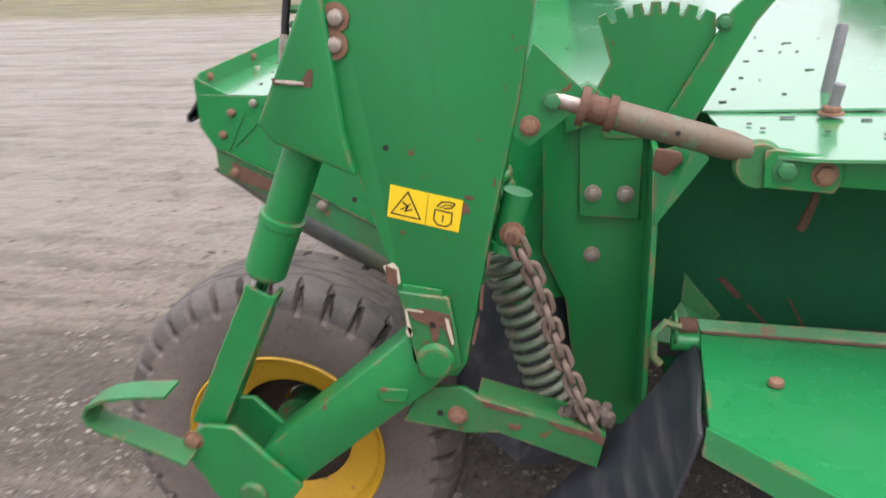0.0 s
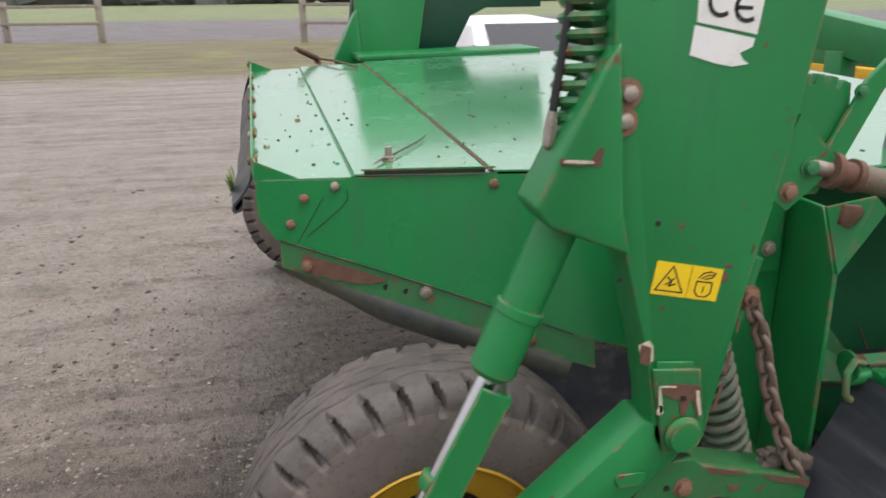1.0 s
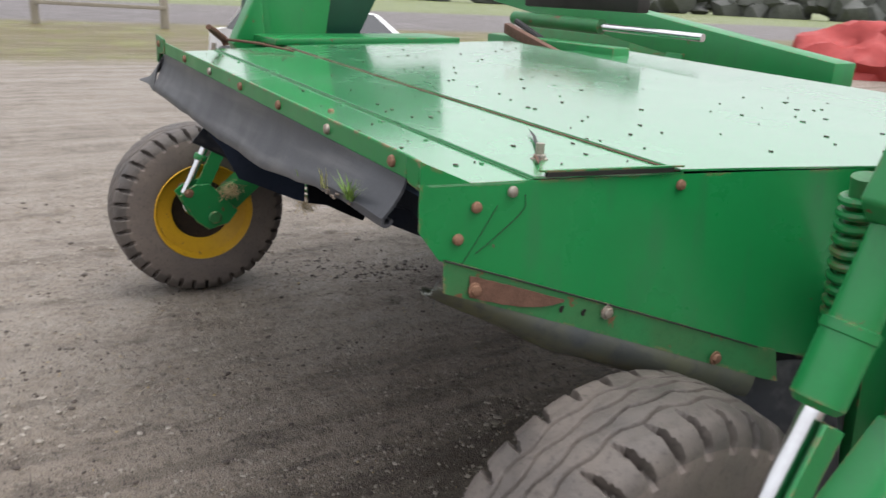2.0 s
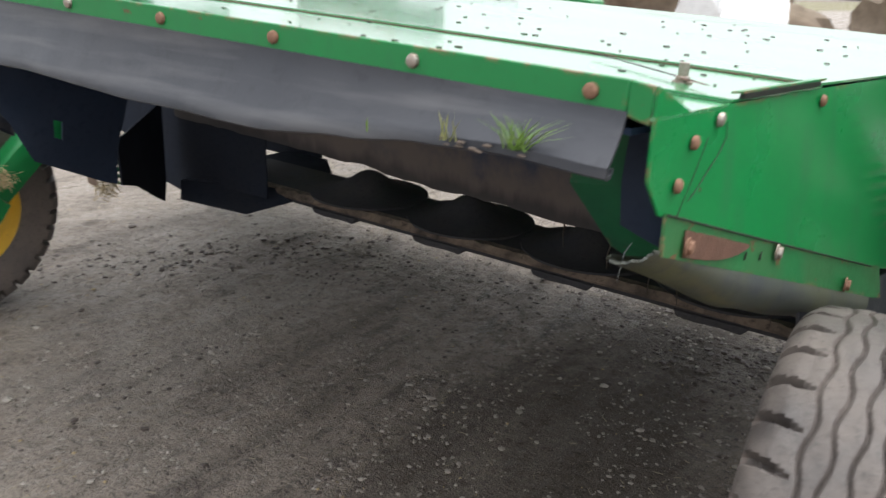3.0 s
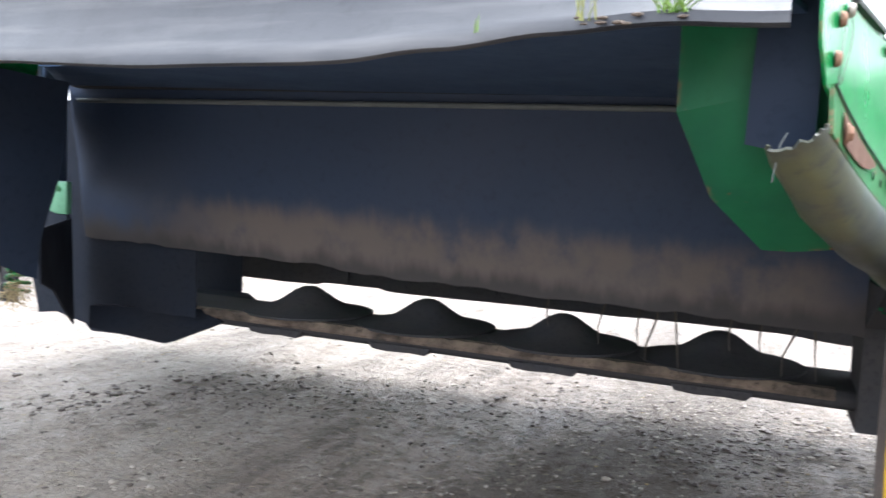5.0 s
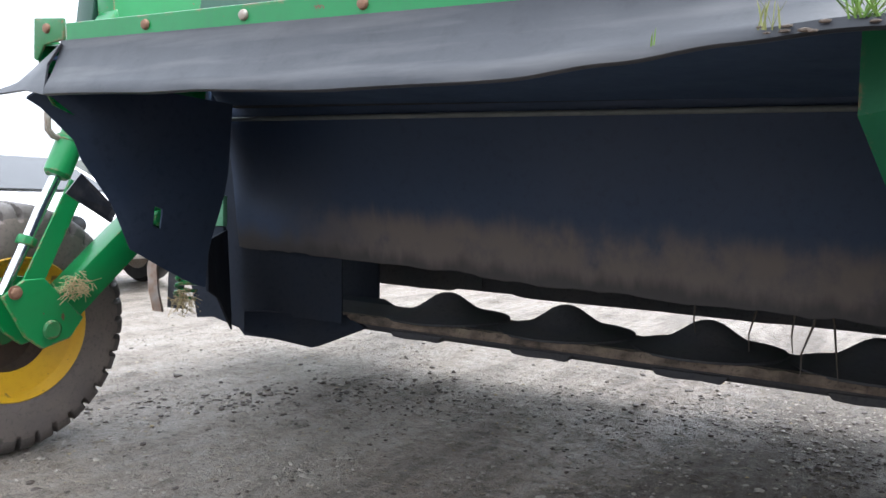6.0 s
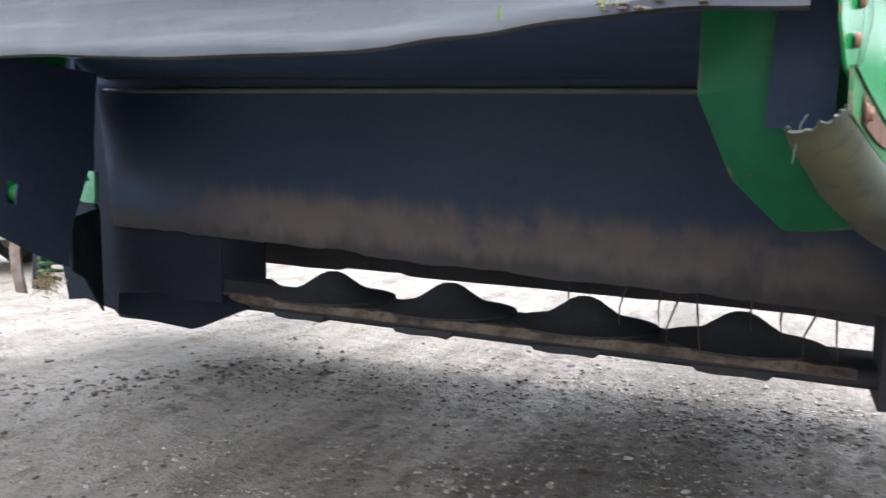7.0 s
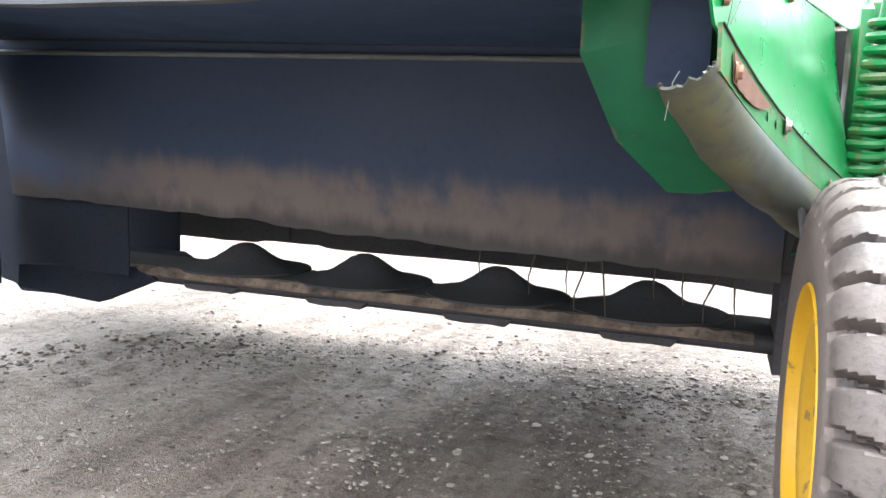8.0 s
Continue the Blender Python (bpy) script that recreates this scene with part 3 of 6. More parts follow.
prism(bm, [(-2.95, 1.09), (-2.20, 1.09), (-2.20, 0.225), (-2.385, 0.222), (-2.415, 0.248), (-2.565, 0.280), (-2.66, 0.268), (-2.70, 0.42), (-2.95, 0.50)], "y", 1.226, 1.236)
part("end_wall", bm, NAVY, mower, "dark plate closing the far end")

# inner wall of the conditioner, with side walls
bm = bmesh.new()
rows = []
for i in range(91):
    x = -2.370 + i * (2.565 / 90)
    low = 0.500 - 0.034 * x + 0.006 * noise.noise(Vector((x * 7, 3, 0))) + 0.005 * (noise.noise(Vector((x * 9, 9, 0))) > 0.05) - 0.012 * (x > -1.30)
    row = []
    for k in range(13):
        u = k / 12
        row.append((x, 1.10 + 0.09 * u + 0.012 * noise.noise(Vector((x * 3, u * 3, 7))), 1.082 + lift(x) + (low - 1.082 - lift(x)) * u))
    rows.append(row)
front = bmesh.new()
front_rows = []
for i in range(81):
    x = -2.75 + i * (3.2 / 80)
    low_edge = 0.349 - 0.010 * x - 0.085 * max(0.0, x) + 0.003 * noise.noise(Vector((x * 8, 1, 4))) + (0.010 if -1.9 < x < -1.55 else 0.0)
    front_rows.append([(x, 2.05 + 0.008 * math.sin(x * 9 + k), 0.71 + (low_edge - 0.71) * k / 5) for k in range(6)])
end_plate = bmesh.new()
prism(end_plate, [(-2.75, 0.74), (-2.185, 0.74), (-2.183, 0.30), (-2.75, 0.31)], "y", 1.862, 1.878)
part("end_plate", soft(end_plate, 0.002, 1), NAVY, mower, "dark soiled plate at the far end of the cutter bar")
for x0, x1, drop in ((-1.83, -1.73, -0.02), (-1.17, -1.04, 0.0), (-0.90, -0.82, 0.0), (-0.55, -0.43, 0.0), (-0.20, -0.13, 0.0)):
    hem = bmesh.new()
    prism(hem, [(x0, 0.70), (x1, 0.70), (x1 - 0.006, 0.372 - 0.018 * x0 + drop), (x0 + 0.005, 0.366 - 0.018 * x0 + drop)], "y", 2.034, 2.040)
    part("skirt_flap", hem, DARK, mower, "short black rubber flap of the front skirt")
part("front_skirt", sheet(front, front_rows, 0.006), DARK, mower, "black rubber skirt along the front")
part("inner_curtain", sheet(bm, rows, 0.008), RUBBER_MUD, mower, "dark mud-stained inner rubber curtain")
apron = bmesh.new()
rows = []
for i in range(19):
    x = -2.372 + i * (0.50 / 18)
    low = 0.325 + 0.010 * noise.noise(Vector((x * 9, 2, 0)))
    rows.append([(x, 1.205 + 0.006 * noise.noise(Vector((x * 5, k, 1))), 0.60 + (low - 0.60) * k / 6) for k in range(7)])
part("end_apron", sheet(apron, rows, 0.006), NAVY, mower, "dark soiled rubber apron at the far end")
bm = bmesh.new()
slab(bm, [(-2.31, 1.05, 1.112), (0.25, 1.05, 1.046), (0.25, 1.10, 1.046), (-2.31, 1.10, 1.112)], 0.026, (0, 0, 1))
part("cross_beam", soft(bm, 0.004), DARK, mower)
bm = bmesh.new()
tube(bm, [(-2.31, 1.085, 1.070), (-1.0, 1.083, 1.044), (0.22, 1.085, 1.018)], 0.0085, 10)
part("cross_rod", bm, PALE_ROD, mower, "thin dusty cross rod")
bm = bmesh.new()
slab(bm, [(-1.858, 0.56, 1.085), (-2.372, 1.096, 1.10), (-2.372, 1.096, 0.784), (-1.885, 0.60, 0.784)], 0.006)
part("inner_side_wall", bm, INNER_DARK, mower, "dark lining at the far end")
bm = bmesh.new()
prism(bm, [(0.9, 1.06), (1.02, 1.06), (1.02, 0.62), (1.5, 0.62), (1.5, 0.22), (1.27, 0.22), (1.22, 0.5), (0.9, 0.62)], "x", 0.20, 0.262)
part("inner_side_wall", bm, DARK, mower)

bm = bmesh.new()
slab(bm, [(-1.866, 0.560, 0.65), (-2.372, 1.120, 0.65), (-2.372, 1.120, 0.30), (-2.19, 0.97, 0.30), (-2.10, 0.86, 0.36), (-1.96, 0.69, 0.46), (-1.880, 0.575, 0.50)], 0.006)
part("inner_side_wall", bm, NAVY, mower, "black lining below the far end")
bm = bmesh.new()
slab(bm, [(-2.40, 1.28, 0.315), (-1.95, 1.28, 0.315), (-1.95, 1.68, 0.315), (-2.14, 1.862, 0.315), (-2.40, 1.862, 0.315)], 0.012, (0, 0, 1))
part("end_shoe", soft(bm, 0.003, 1), NAVY, mower, "dark floor plate at the far end of the bar")

# swath deflector plate
bm = bmesh.new()
sheet(bm, [[(0.02, 0.13, 1.05), (0.04, 0.13, 0.95), (0.05, 0.20, 0.86), (0.06, 0.33, 0.73)],
           [(-0.08, 0.15, 1.05), (-0.08, 0.15, 0.93), (-0.05, 0.22, 0.83), (0.0, 0.35, 0.722)],
           [(-0.165, 0.17, 1.05), (-0.165, 0.17, 0.915), (-0.12, 0.26, 0.80), (-0.045, 0.36, 0.722)]], 0.005)
wire = bmesh.new()
tube(wire, [(-0.022, 0.060, 0.876), (-0.029, 0.058, 0.862), (-0.033, 0.060, 0.836), (-0.036, 0.062, 0.815)], [0.0009, 0.0010, 0.0008, 0.0005], 6)
part("edge_wire", wire, PALE_ROD, mower, "bare wire end")
# dark sheet added over the plate's right half in place of its shading
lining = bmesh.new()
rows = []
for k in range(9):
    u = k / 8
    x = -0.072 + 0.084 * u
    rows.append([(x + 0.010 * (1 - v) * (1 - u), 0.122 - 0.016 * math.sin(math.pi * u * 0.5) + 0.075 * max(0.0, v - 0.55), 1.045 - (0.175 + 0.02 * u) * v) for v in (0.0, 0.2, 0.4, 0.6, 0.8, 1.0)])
part("deflector_shade", sheet(lining, rows, 0.004), FLAP, mower, "dark sheet added for the shade on the deflector")
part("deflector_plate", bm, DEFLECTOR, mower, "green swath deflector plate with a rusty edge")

# cutter bar
def tilt(x):
    return -0.012 * x


bm = bmesh.new()
ends = []
for x in (-2.30, 0.36):
    ends.append([bm.verts.new((x, y, z + tilt(x))) for y, z in ((1.34, 0.262), (1.30, 0.275), (1.29, 0.30), (1.31, 0.318), (1.45, 0.325), (1.64, 0.315), (1.66, 0.29), (1.60, 0.25))])
bm.faces.new(ends[0])
bm.faces.new(ends[1][::-1])
for i in range(8):
    j = (i + 1) % 8
    bm.faces.new((ends[0][j], ends[0][i], ends[1][i], ends[1][j]))
bar = part("cutter_bar", soft(bm, 0.008), DARK, mower, "soiled steel cutter bar")
for k in range(1, 5):
    x = -2.080 + 0.482 * k
    z = tilt(x)
    bm = bmesh.new()
    lathe(bm, [(0.0, 0.318), (0.240, 0.320), (0.239, 0.327), (0.20, 0.332), (0.155, 0.342), (0.115, 0.358), (0.080, 0.381), (0.050, 0.402), (0.024, 0.413), (0.0, 0.416)], (x, 1.50, z), (0, 0, 1), 36)
    part("cutting_disc", bm, DARK, bar, "dirty steel cutting disc")
    bm = bmesh.new()
    prism(bm, [(x - 0.105, 0.264 + z), (x - 0.05, 0.259 + z), (x + 0.03, 0.262 + z), (x + 0.085, 0.258 + z), (x + 0.11, 0.285 + z), (x - 0.12, 0.285 + z)], "y", 1.284, 1.36)
    part("skid_shoe", soft(bm, 0.006), DARK, bar, "soil-caked skid shoe")
bm = bmesh.new()
rows = []
for i in range(90):
    x = -2.02 + i * (2.17 / 89)
    w = 0.006 * noise.noise(Vector((x * 30, 1, 0)))
    rows.append([(x, 1.287 + w, 0.293 + tilt(x)), (x, 1.283 + w, 0.302 + tilt(x) + w), (x, 1.296 + w, 0.322 + tilt(x) + 1.5 * w), (x, 1.33, 0.322 + tilt(x))])
part("soil_crust", sheet(bm, rows, 0.006), CRUST, bar, "crust of dried soil along the bar")
bm = bmesh.new()
slab(bm, [(-2.256, 1.094, 0.267), (-2.076, 1.277, 0.199), (-1.823, 1.278, 0.302), (-1.9, 1.30, 0.34), (-2.28, 1.12, 0.34)], 0.05, (0, 1, 0))
part("skid_plate", bm, NAVY, mower)


# ---------------------------------------------------------------- lift legs with wheels
def wheel(dx, centre, parent):
    cx, cy, cz = centre
    fit = 0.953
    # tyre with worn zigzag grooves and notched shoulders
    profile = [(0.214, -0.104), (0.222, -0.112), (0.242, -0.1165), (0.270, -0.119), (0.298, -0.120), (0.318, -0.1195), (0.332, -0.1185), (0.345, -0.117), (0.357, -0.114),
               (0.367, -0.109), (0.375, -0.103), (0.382, -0.095), (0.387, -0.086), (0.390, -0.078)]
    sides = len(profile)
    profile += [(0.3965 - 1.3 * h * h, h) for h in (-0.070 + 0.0025 * k for k in range(57))]
    profile += [(r, -h) for r, h in reversed(profile[:sides])]
    seg = 576
    bm = bmesh.new()
    rings = []
    for k in range(seg):
        a = 2 * math.pi * k / seg
        wave = math.sin(a * 24)
        ring = []
        for r, h in profile:
            depth = 0.0
            shoulder = r < 0.3905 and abs(h) > 0.0701
            if not shoulder:
                for line in (-0.044, -0.015, 0.015, 0.044):
                    gap = abs(h - line - 0.0042 * wave * (1 if line in (-0.044, 0.015) else -1))
                    depth = max(depth, 0.008 * max(0.0, 1 - max(0.0, gap - 0.0010) / 0.0026))
            # slanted notches cut the shoulder into blocks and run out on the tread
            if abs(h) > 0.0501 and r > 0.338:
                slant = 0.9 * (abs(h) - 0.09) * 4.0
                turn = (a * 36 / (2 * math.pi) + slant + (0.5 if h > 0 else 0.0)) % 1.0
                edge = abs(turn - 0.5)
                wide = 0.10 + 1.6 * (0.3905 - r) if shoulder else 0.10 * max(0.0, (abs(h) - 0.050) / 0.020)
                notch = max(0.0, min(1.0, (wide - edge) / 0.05))
                depth = max(depth, (0.021 if shoulder else 0.012) * notch * min(1.0, (r - 0.338) / 0.014))
            wear = 0.0026 * noise.noise(Vector((h * 30, math.cos(a) * 5, math.sin(a) * 5))) + 0.0012 * noise.noise(Vector((h * 60, math.cos(a) * 22, math.sin(a) * 22)))
            rr = r - depth * (1.0 if r > 0.37 else 0.5) + (wear if r > 0.33 else 0.0)
            hh = h - math.copysign(depth * 0.7, h) if shoulder else h
            ring.append(bm.verts.new((cx + hh, cy + fit * rr * math.cos(a), cz + fit * rr * math.sin(a))))
        rings.append(ring)
    for k in range(seg):
        a, b = rings[k], rings[(k + 1) % seg]
        for i in range(len(profile) - 1):
            face = bm.faces.new((a[i], a[i + 1], b[i + 1], b[i]))
            face.material_index = 1 if profile[i][0] > 0.34 and profile[i + 1][0] > 0.34 else 0
    w = hang(new("wheel", bpy.data.meshes.new("wheel")), parent)
    w.data = mesh_of("wheel", bm, TYRE)
    w.data.materials.append(TYRE_DARK)
    # rim with flange, well and disc
    bm = bmesh.new()
    lathe(bm, [(0.213, -0.117), (0.218, -0.111), (0.210, -0.104), (0.205, -0.085), (0.185, -0.06), (0.180, -0.01), (0.180, 0.02), (0.185, 0.06), (0.205, 0.085), (0.210, 0.104), (0.218, 0.111),
               (0.213, 0.117), (0.203, 0.108), (0.198, 0.086), (0.176, 0.062), (0.172, 0.0), (0.176, -0.062), (0.198, -0.086), (0.203, -0.108), (0.213, -0.117)], centre, (1, 0, 0), 56)
    part("rim", bm, YELLOW, w, "yellow steel rim with mud")
    bm = bmesh.new()
    lathe(bm, [(0.196, -0.088), (0.17, -0.098), (0.14, -0.094), (0.115, -0.078), (0.06, -0.072), (0.055, -0.064), (0.11, -0.070), (0.14, -0.086), (0.17, -0.090), (0.19, -0.080), (0.196, -0.088)], centre, (1, 0, 0), 40)
    part("wheel_disc", bm, YELLOW, w, "yellow wheel disc")
    bm = bmesh.new()
    lathe(bm, [(0.205, 0.088), (0.178, 0.074), (0.138, 0.066), (0.132, 0.060), (0.138, 0.060), (0.175, 0.066), (0.200, 0.080), (0.205, 0.088)], centre, (1, 0, 0), 40)
    part("rim_ring", bm, YELLOW, w, "yellow inner ring of the rim")
    bm = bmesh.new()
    lathe(bm, [(0.170, 0.060), (0.165, 0.0), (0.14, -0.030), (0.06, -0.036), (0.06, -0.040), (0.15, -0.034), (0.171, 0.0), (0.174, 0.060), (0.170, 0.060)], centre, (1, 0, 0), 40)
    part("bowl", bm, RIM_BROWN, w, "dark brown hollow of the wheel")
    bm = bmesh.new()
    lathe(bm, [(0.0, -0.072), (0.04, -0.070), (0.05, -0.060), (0.056, 0.0), (0.056, 0.02), (0.0, 0.03)], centre, (1, 0, 0), 24)
    part("hub", bm, GREEN_DIRTY, w, "dirty green hub")
    for k in range(6):
        a = 2 * math.pi * k / 6
        bolt((cx - 0.075, cy + 0.09 * math.cos(a), cz + 0.09 * math.sin(a)), (-1, 0, 0), 0.010, BOLT_RUST, w)
    return w


def leg(dx, dy=0.0, dz=0.0):
    def P(pts):
        return [(y + dy, z + dz) for y, z in pts]

    def V(x, y, z):
        return Vector((x + dx, y + dy, z + dz))

    bm = bmesh.new()
    prism(bm, P([(0.495, 1.56), (0.518, 1.12), (0.587, 0.868), (0.606, 0.77), (0.612, 0.70), (0.628, 0.678), (0.69, 0.672), (0.708, 0.70), (0.758, 0.96), (0.798, 1.14),
                 (0.850, 1.48), (0.850, 1.56)]), "x", 0.48 + dx, 0.56 + dx)
    plate = part("leg_plate", soft(bm, 0.004), GREEN, mower)
    bm = bmesh.new()
    prism(bm, P([(0.512, 1.345), (0.490, 1.312), (0.391, 1.115), (0.413, 1.085), (0.545, 1.030), (0.53, 1.10)]), "x", 0.485 + dx, 0.574 + dx)
    part("cylinder_bracket", soft(bm, 0.007, 3), GREEN, plate)
    a, b, c = V(0.515, 0.505, 1.20), V(0.515, 0.343, 0.832), V(0.515, 0.178, 0.50)
    bm = bmesh.new()
    mid = a.lerp(b, 0.72)
    way = (b - a).normalized()
    tube(bm, [a, mid - way * 0.012, mid - way * 0.010, mid + way * 0.004, mid + way * 0.006, b - way * 0.01, b], [0.034, 0.034, 0.040, 0.040, 0.038, 0.038, 0.030], 28)
    cyl = part("cylinder_barrel", bm, GREEN, mower)
    bm = bmesh.new()
    tube(bm, [b - way * 0.01, c], 0.0165, 20)
    part("cylinder_rod", bm, CHROME, cyl, "chrome hydraulic rod")
    bm = bmesh.new()
    k = b.lerp(c, 0.52)
    tube(bm, [k, k + way * 0.026], 0.028, 8)
    part("rod_clamp", soft(bm, 0.003), GREEN, cyl)
    # lock channel beside the rod
    bm = bmesh.new()
    dy += 0.045 if dx < -1 else 0.0
    prism(bm, P([(0.322, 0.827), (0.372, 0.801), (0.233, 0.520), (0.172, 0.534)]), "x", 0.542 + dx, 0.549 + dx)
    prism(bm, P([(0.372, 0.801), (0.365, 0.806), (0.226, 0.522), (0.233, 0.520)]), "x", 0.50 + dx, 0.542 + dx)
    part("lock_channel", soft(bm, 0.0015, 1), GREEN, mower)
    dy -= 0.045 if dx < -1 else 0.0
    # swing arm
    bm = bmesh.new()
    prism(bm, P([(0.31, 0.485), (0.597, 0.735), (0.655, 0.722), (0.678, 0.68), (0.657, 0.655), (0.372, 0.410)]), "x", 0.475 + dx, 0.560 + dx)
    part("swing_arm", soft(bm, 0.005), GREEN, mower)
    fork = None
    for x0, x1 in ((0.562, 0.574), (0.461, 0.473)):
        bm = bmesh.new()
        prism(bm, P([(0.148, 0.502), (0.210, 0.545), (0.268, 0.545), (0.388, 0.420), (0.345, 0.365), (0.26, 0.345), (0.21, 0.385)]), "x", x0 + dx, x1 + dx)
        fork = part("fork_plate", soft(bm, 0.002, 1), GREEN, mower)
        outer = x0 > 0.5
        bolt(((x1 if outer else x0) + dx, 0.184 + dy, 0.512 + dz), (1 if outer else -1, 0, 0), 0.015, BOLT_RUST, fork)
    bm = bmesh.new()
    tube(bm, [V(0.32, 0.288, 0.397), V(0.578, 0.288, 0.397), V(0.583, 0.288, 0.397)], [0.028, 0.028, 0.022], 24)
    part("axle", bm, GREEN_DIRTY, mower)
    bm = bmesh.new()
    tube(bm, [V(0.47, 0.658, 0.712), V(0.580, 0.658, 0.712), V(0.585, 0.658, 0.712)], [0.027, 0.027, 0.022], 24)
    part("pivot_pin", bm, GREEN, mower)
    wheel(dx, (0.285 + dx + (0.02 if dx else 0.0), 0.286 + dy, 0.380 + dz), mower)
    return plate


near_leg = leg(0.0)
far_leg = leg(-2.75, -0.02, -0.004)

# pressed slot and scraped edge of the near swing arm
bm = bmesh.new()
prism(bm, [(0.547, 0.636), (0.554, 0.643), (0.603, 0.642), (0.605, 0.636), (0.597, 0.616), (0.554, 0.617)], "x", 0.5602, 0.5632)
part("arm_slot", soft(bm, 0.0012, 1), GREEN, mower, "raised green slot on the arm")
# latch on the near leg
bm = bmesh.new()
prism(bm, [(0.598, 0.835), (0.683, 0.826), (0.702, 0.700), (0.668, 0.672), (0.628, 0.678)], "x", 0.561, 0.570)
latch = part("latch_plate", soft(bm, 0.002, 1), GREEN_DIRTY, near_leg, "chipped green latch plate")
bm = bmesh.new()
prism(bm, [(0.612, 0.802), (0.640, 0.806), (0.684, 0.796), (0.690, 0.755), (0.683, 0.735), (0.676, 0.765), (0.668, 0.776), (0.662, 0.748), (0.654, 0.744), (0.648, 0.775), (0.622, 0.786)], "x", 0.5705, 0.572)
part("rust_patch", bm, RUST, latch, "rust where the paint has worn off")
bm = bmesh.new()
prism(bm, [(0.650, 0.783), (0.659, 0.782), (0.660, 0.773), (0.651, 0.773)], "x", 0.572, 0.5735)
part("slot", bm, PRINT, latch, "dark slot")
for pts in ([(0.609, 0.806), (0.612, 0.806), (0.620, 0.756), (0.616, 0.752), (0.611, 0.770)], [(0.612, 0.772), (0.619, 0.768), (0.617, 0.752), (0.611, 0.754), (0.608, 0.762)],
            [(0.609, 0.806), (0.640, 0.802), (0.640, 0.799), (0.610, 0.803)], [(0.676, 0.790), (0.682, 0.788), (0.690, 0.744), (0.686, 0.742), (0.680, 0.764)]):
    bm = bmesh.new()
    prism(bm, pts, "x", 0.5722, 0.5732)
    part("paint_chip", bm, PRIMER, latch, "pale primer where the paint has chipped")
bm = bmesh.new()
lathe(bm, [(0.0, 0.0), (0.031, 0.0), (0.033, 0.006), (0.027, 0.010), (0.027, 0.016), (0.0, 0.018)], (0.571, 0.658, 0.712), (1, 0, 0), 28)
part("pin_head", bm, GREEN, latch)
# stub of weld and rust run on the cylinder bracket
bm = bmesh.new()
tube(bm, [(0.5745, 0.431, 1.181), (0.576, 0.452, 1.179), (0.5745, 0.476, 1.177)], [0.003, 0.0045, 0.003], 8)
part("weld_stub", bm, BOLT, near_leg, "pale stub of weld")
for pts in ([(0.425, 1.186), (0.434, 1.186), (0.436, 1.174), (0.428, 1.176)], [(0.474, 1.184), (0.486, 1.200), (0.492, 1.196), (0.488, 1.172), (0.476, 1.172)]):
    bm = bmesh.new()
    prism(bm, pts, "x", 0.5742, 0.5752)
    part("rust_patch", bm, RUST, near_leg)
# pale weld tabs and bare spots
bm = bmesh.new()
prism(bm, [(0.574, 0.876), (0.592, 0.882), (0.600, 0.872), (0.602, 0.846), (0.590, 0.840), (0.582, 0.850)], "x", 0.5602, 0.5610)
part("paint_chip", bm, PRIMER, near_leg, "pale rim of a paint chip")
for pts in ([(0.735, 0.845), (0.741, 0.850), (0.737, 0.800), (0.732, 0.806)], [(0.729, 0.790), (0.733, 0.786), (0.722, 0.735), (0.717, 0.742)], [(0.748, 0.905), (0.752, 0.900), (0.749, 0.878), (0.745, 0.880)],
            [(0.700, 0.985), (0.716, 0.988), (0.722, 0.972), (0.708, 0.968)], [(0.712, 1.000), (0.728, 0.998), (0.726, 0.992), (0.714, 0.994)], [(0.757, 1.012), (0.760, 1.030), (0.763, 1.020)]):
    bm = bmesh.new()
    prism(bm, pts, "x", 0.5602, 0.5608)
    part("rust_patch", bm, RUST, near_leg)
for y0, y1, z0, z1, mat, nm in ((0.606, 0.672, 0.832, 0.846, GREEN, "weld_tab"), (0.578, 0.597, 0.845, 0.878, RUST, "rust_patch")):
    bm = bmesh.new()
    prism(bm, [(y0, z1), (y1, z1 - 0.008), (y1, z0 - 0.008), (y0, z0)], "x", 0.5605, 0.566 if nm == "weld_tab" else 0.562)
    part(nm, soft(bm, 0.001, 1), mat, near_leg)
for y, z, proud in ((0.529, 1.271, 0.003), (0.524, 1.232, 0.0045)):
    bm = bmesh.new()
    lathe(bm, [(0.0, 0.0), (0.022, 0.0), (0.022, proud), (0.0, proud)], (0.560, y, z), (1, 0, 0), 24)
    washer = part("washer", bm, BOLT_RUST, near_leg, "rusty round washer")
    bolt((0.563, y + 0.002, z), (1, 0, 0), 0.013, BOLT, washer, "dome")
for y, z in ((0.592, 1.075), (0.560, 1.40), (0.535, 0.99)):
    bm = bmesh.new()
    lathe(bm, [(0.0, 0.0), (0.0045, 0.0), (0.0045, 0.0012), (0.0, 0.0012)], (0.560, y, z), (1, 0, 0), 12)
    part("bolt_hole", bm, PRINT, near_leg)

# warning sticker with its two pictures
def flat(points, mat, name, parent, x, label="", thick=0.0006):
    bm = bmesh.new()
    prism(bm, points, "x", x, x + thick)
    return part(name, bm, mat, parent, label, smooth=False)


def on_sticker(u, v):
    """A place on the sticker: u to the right and v down, from 0 to 1."""
    return (0.596 + 0.115 * u - 0.009 * v, 1.016 - 0.025 * u - 0.053 * v)


sticker = flat([on_sticker(0, 0), on_sticker(1, 0), on_sticker(1, 1), on_sticker(0, 1)], STICKER, "warning_sticker", near_leg, 0.5602,
               "yellow warning sticker with two black pictures", 0.0012)


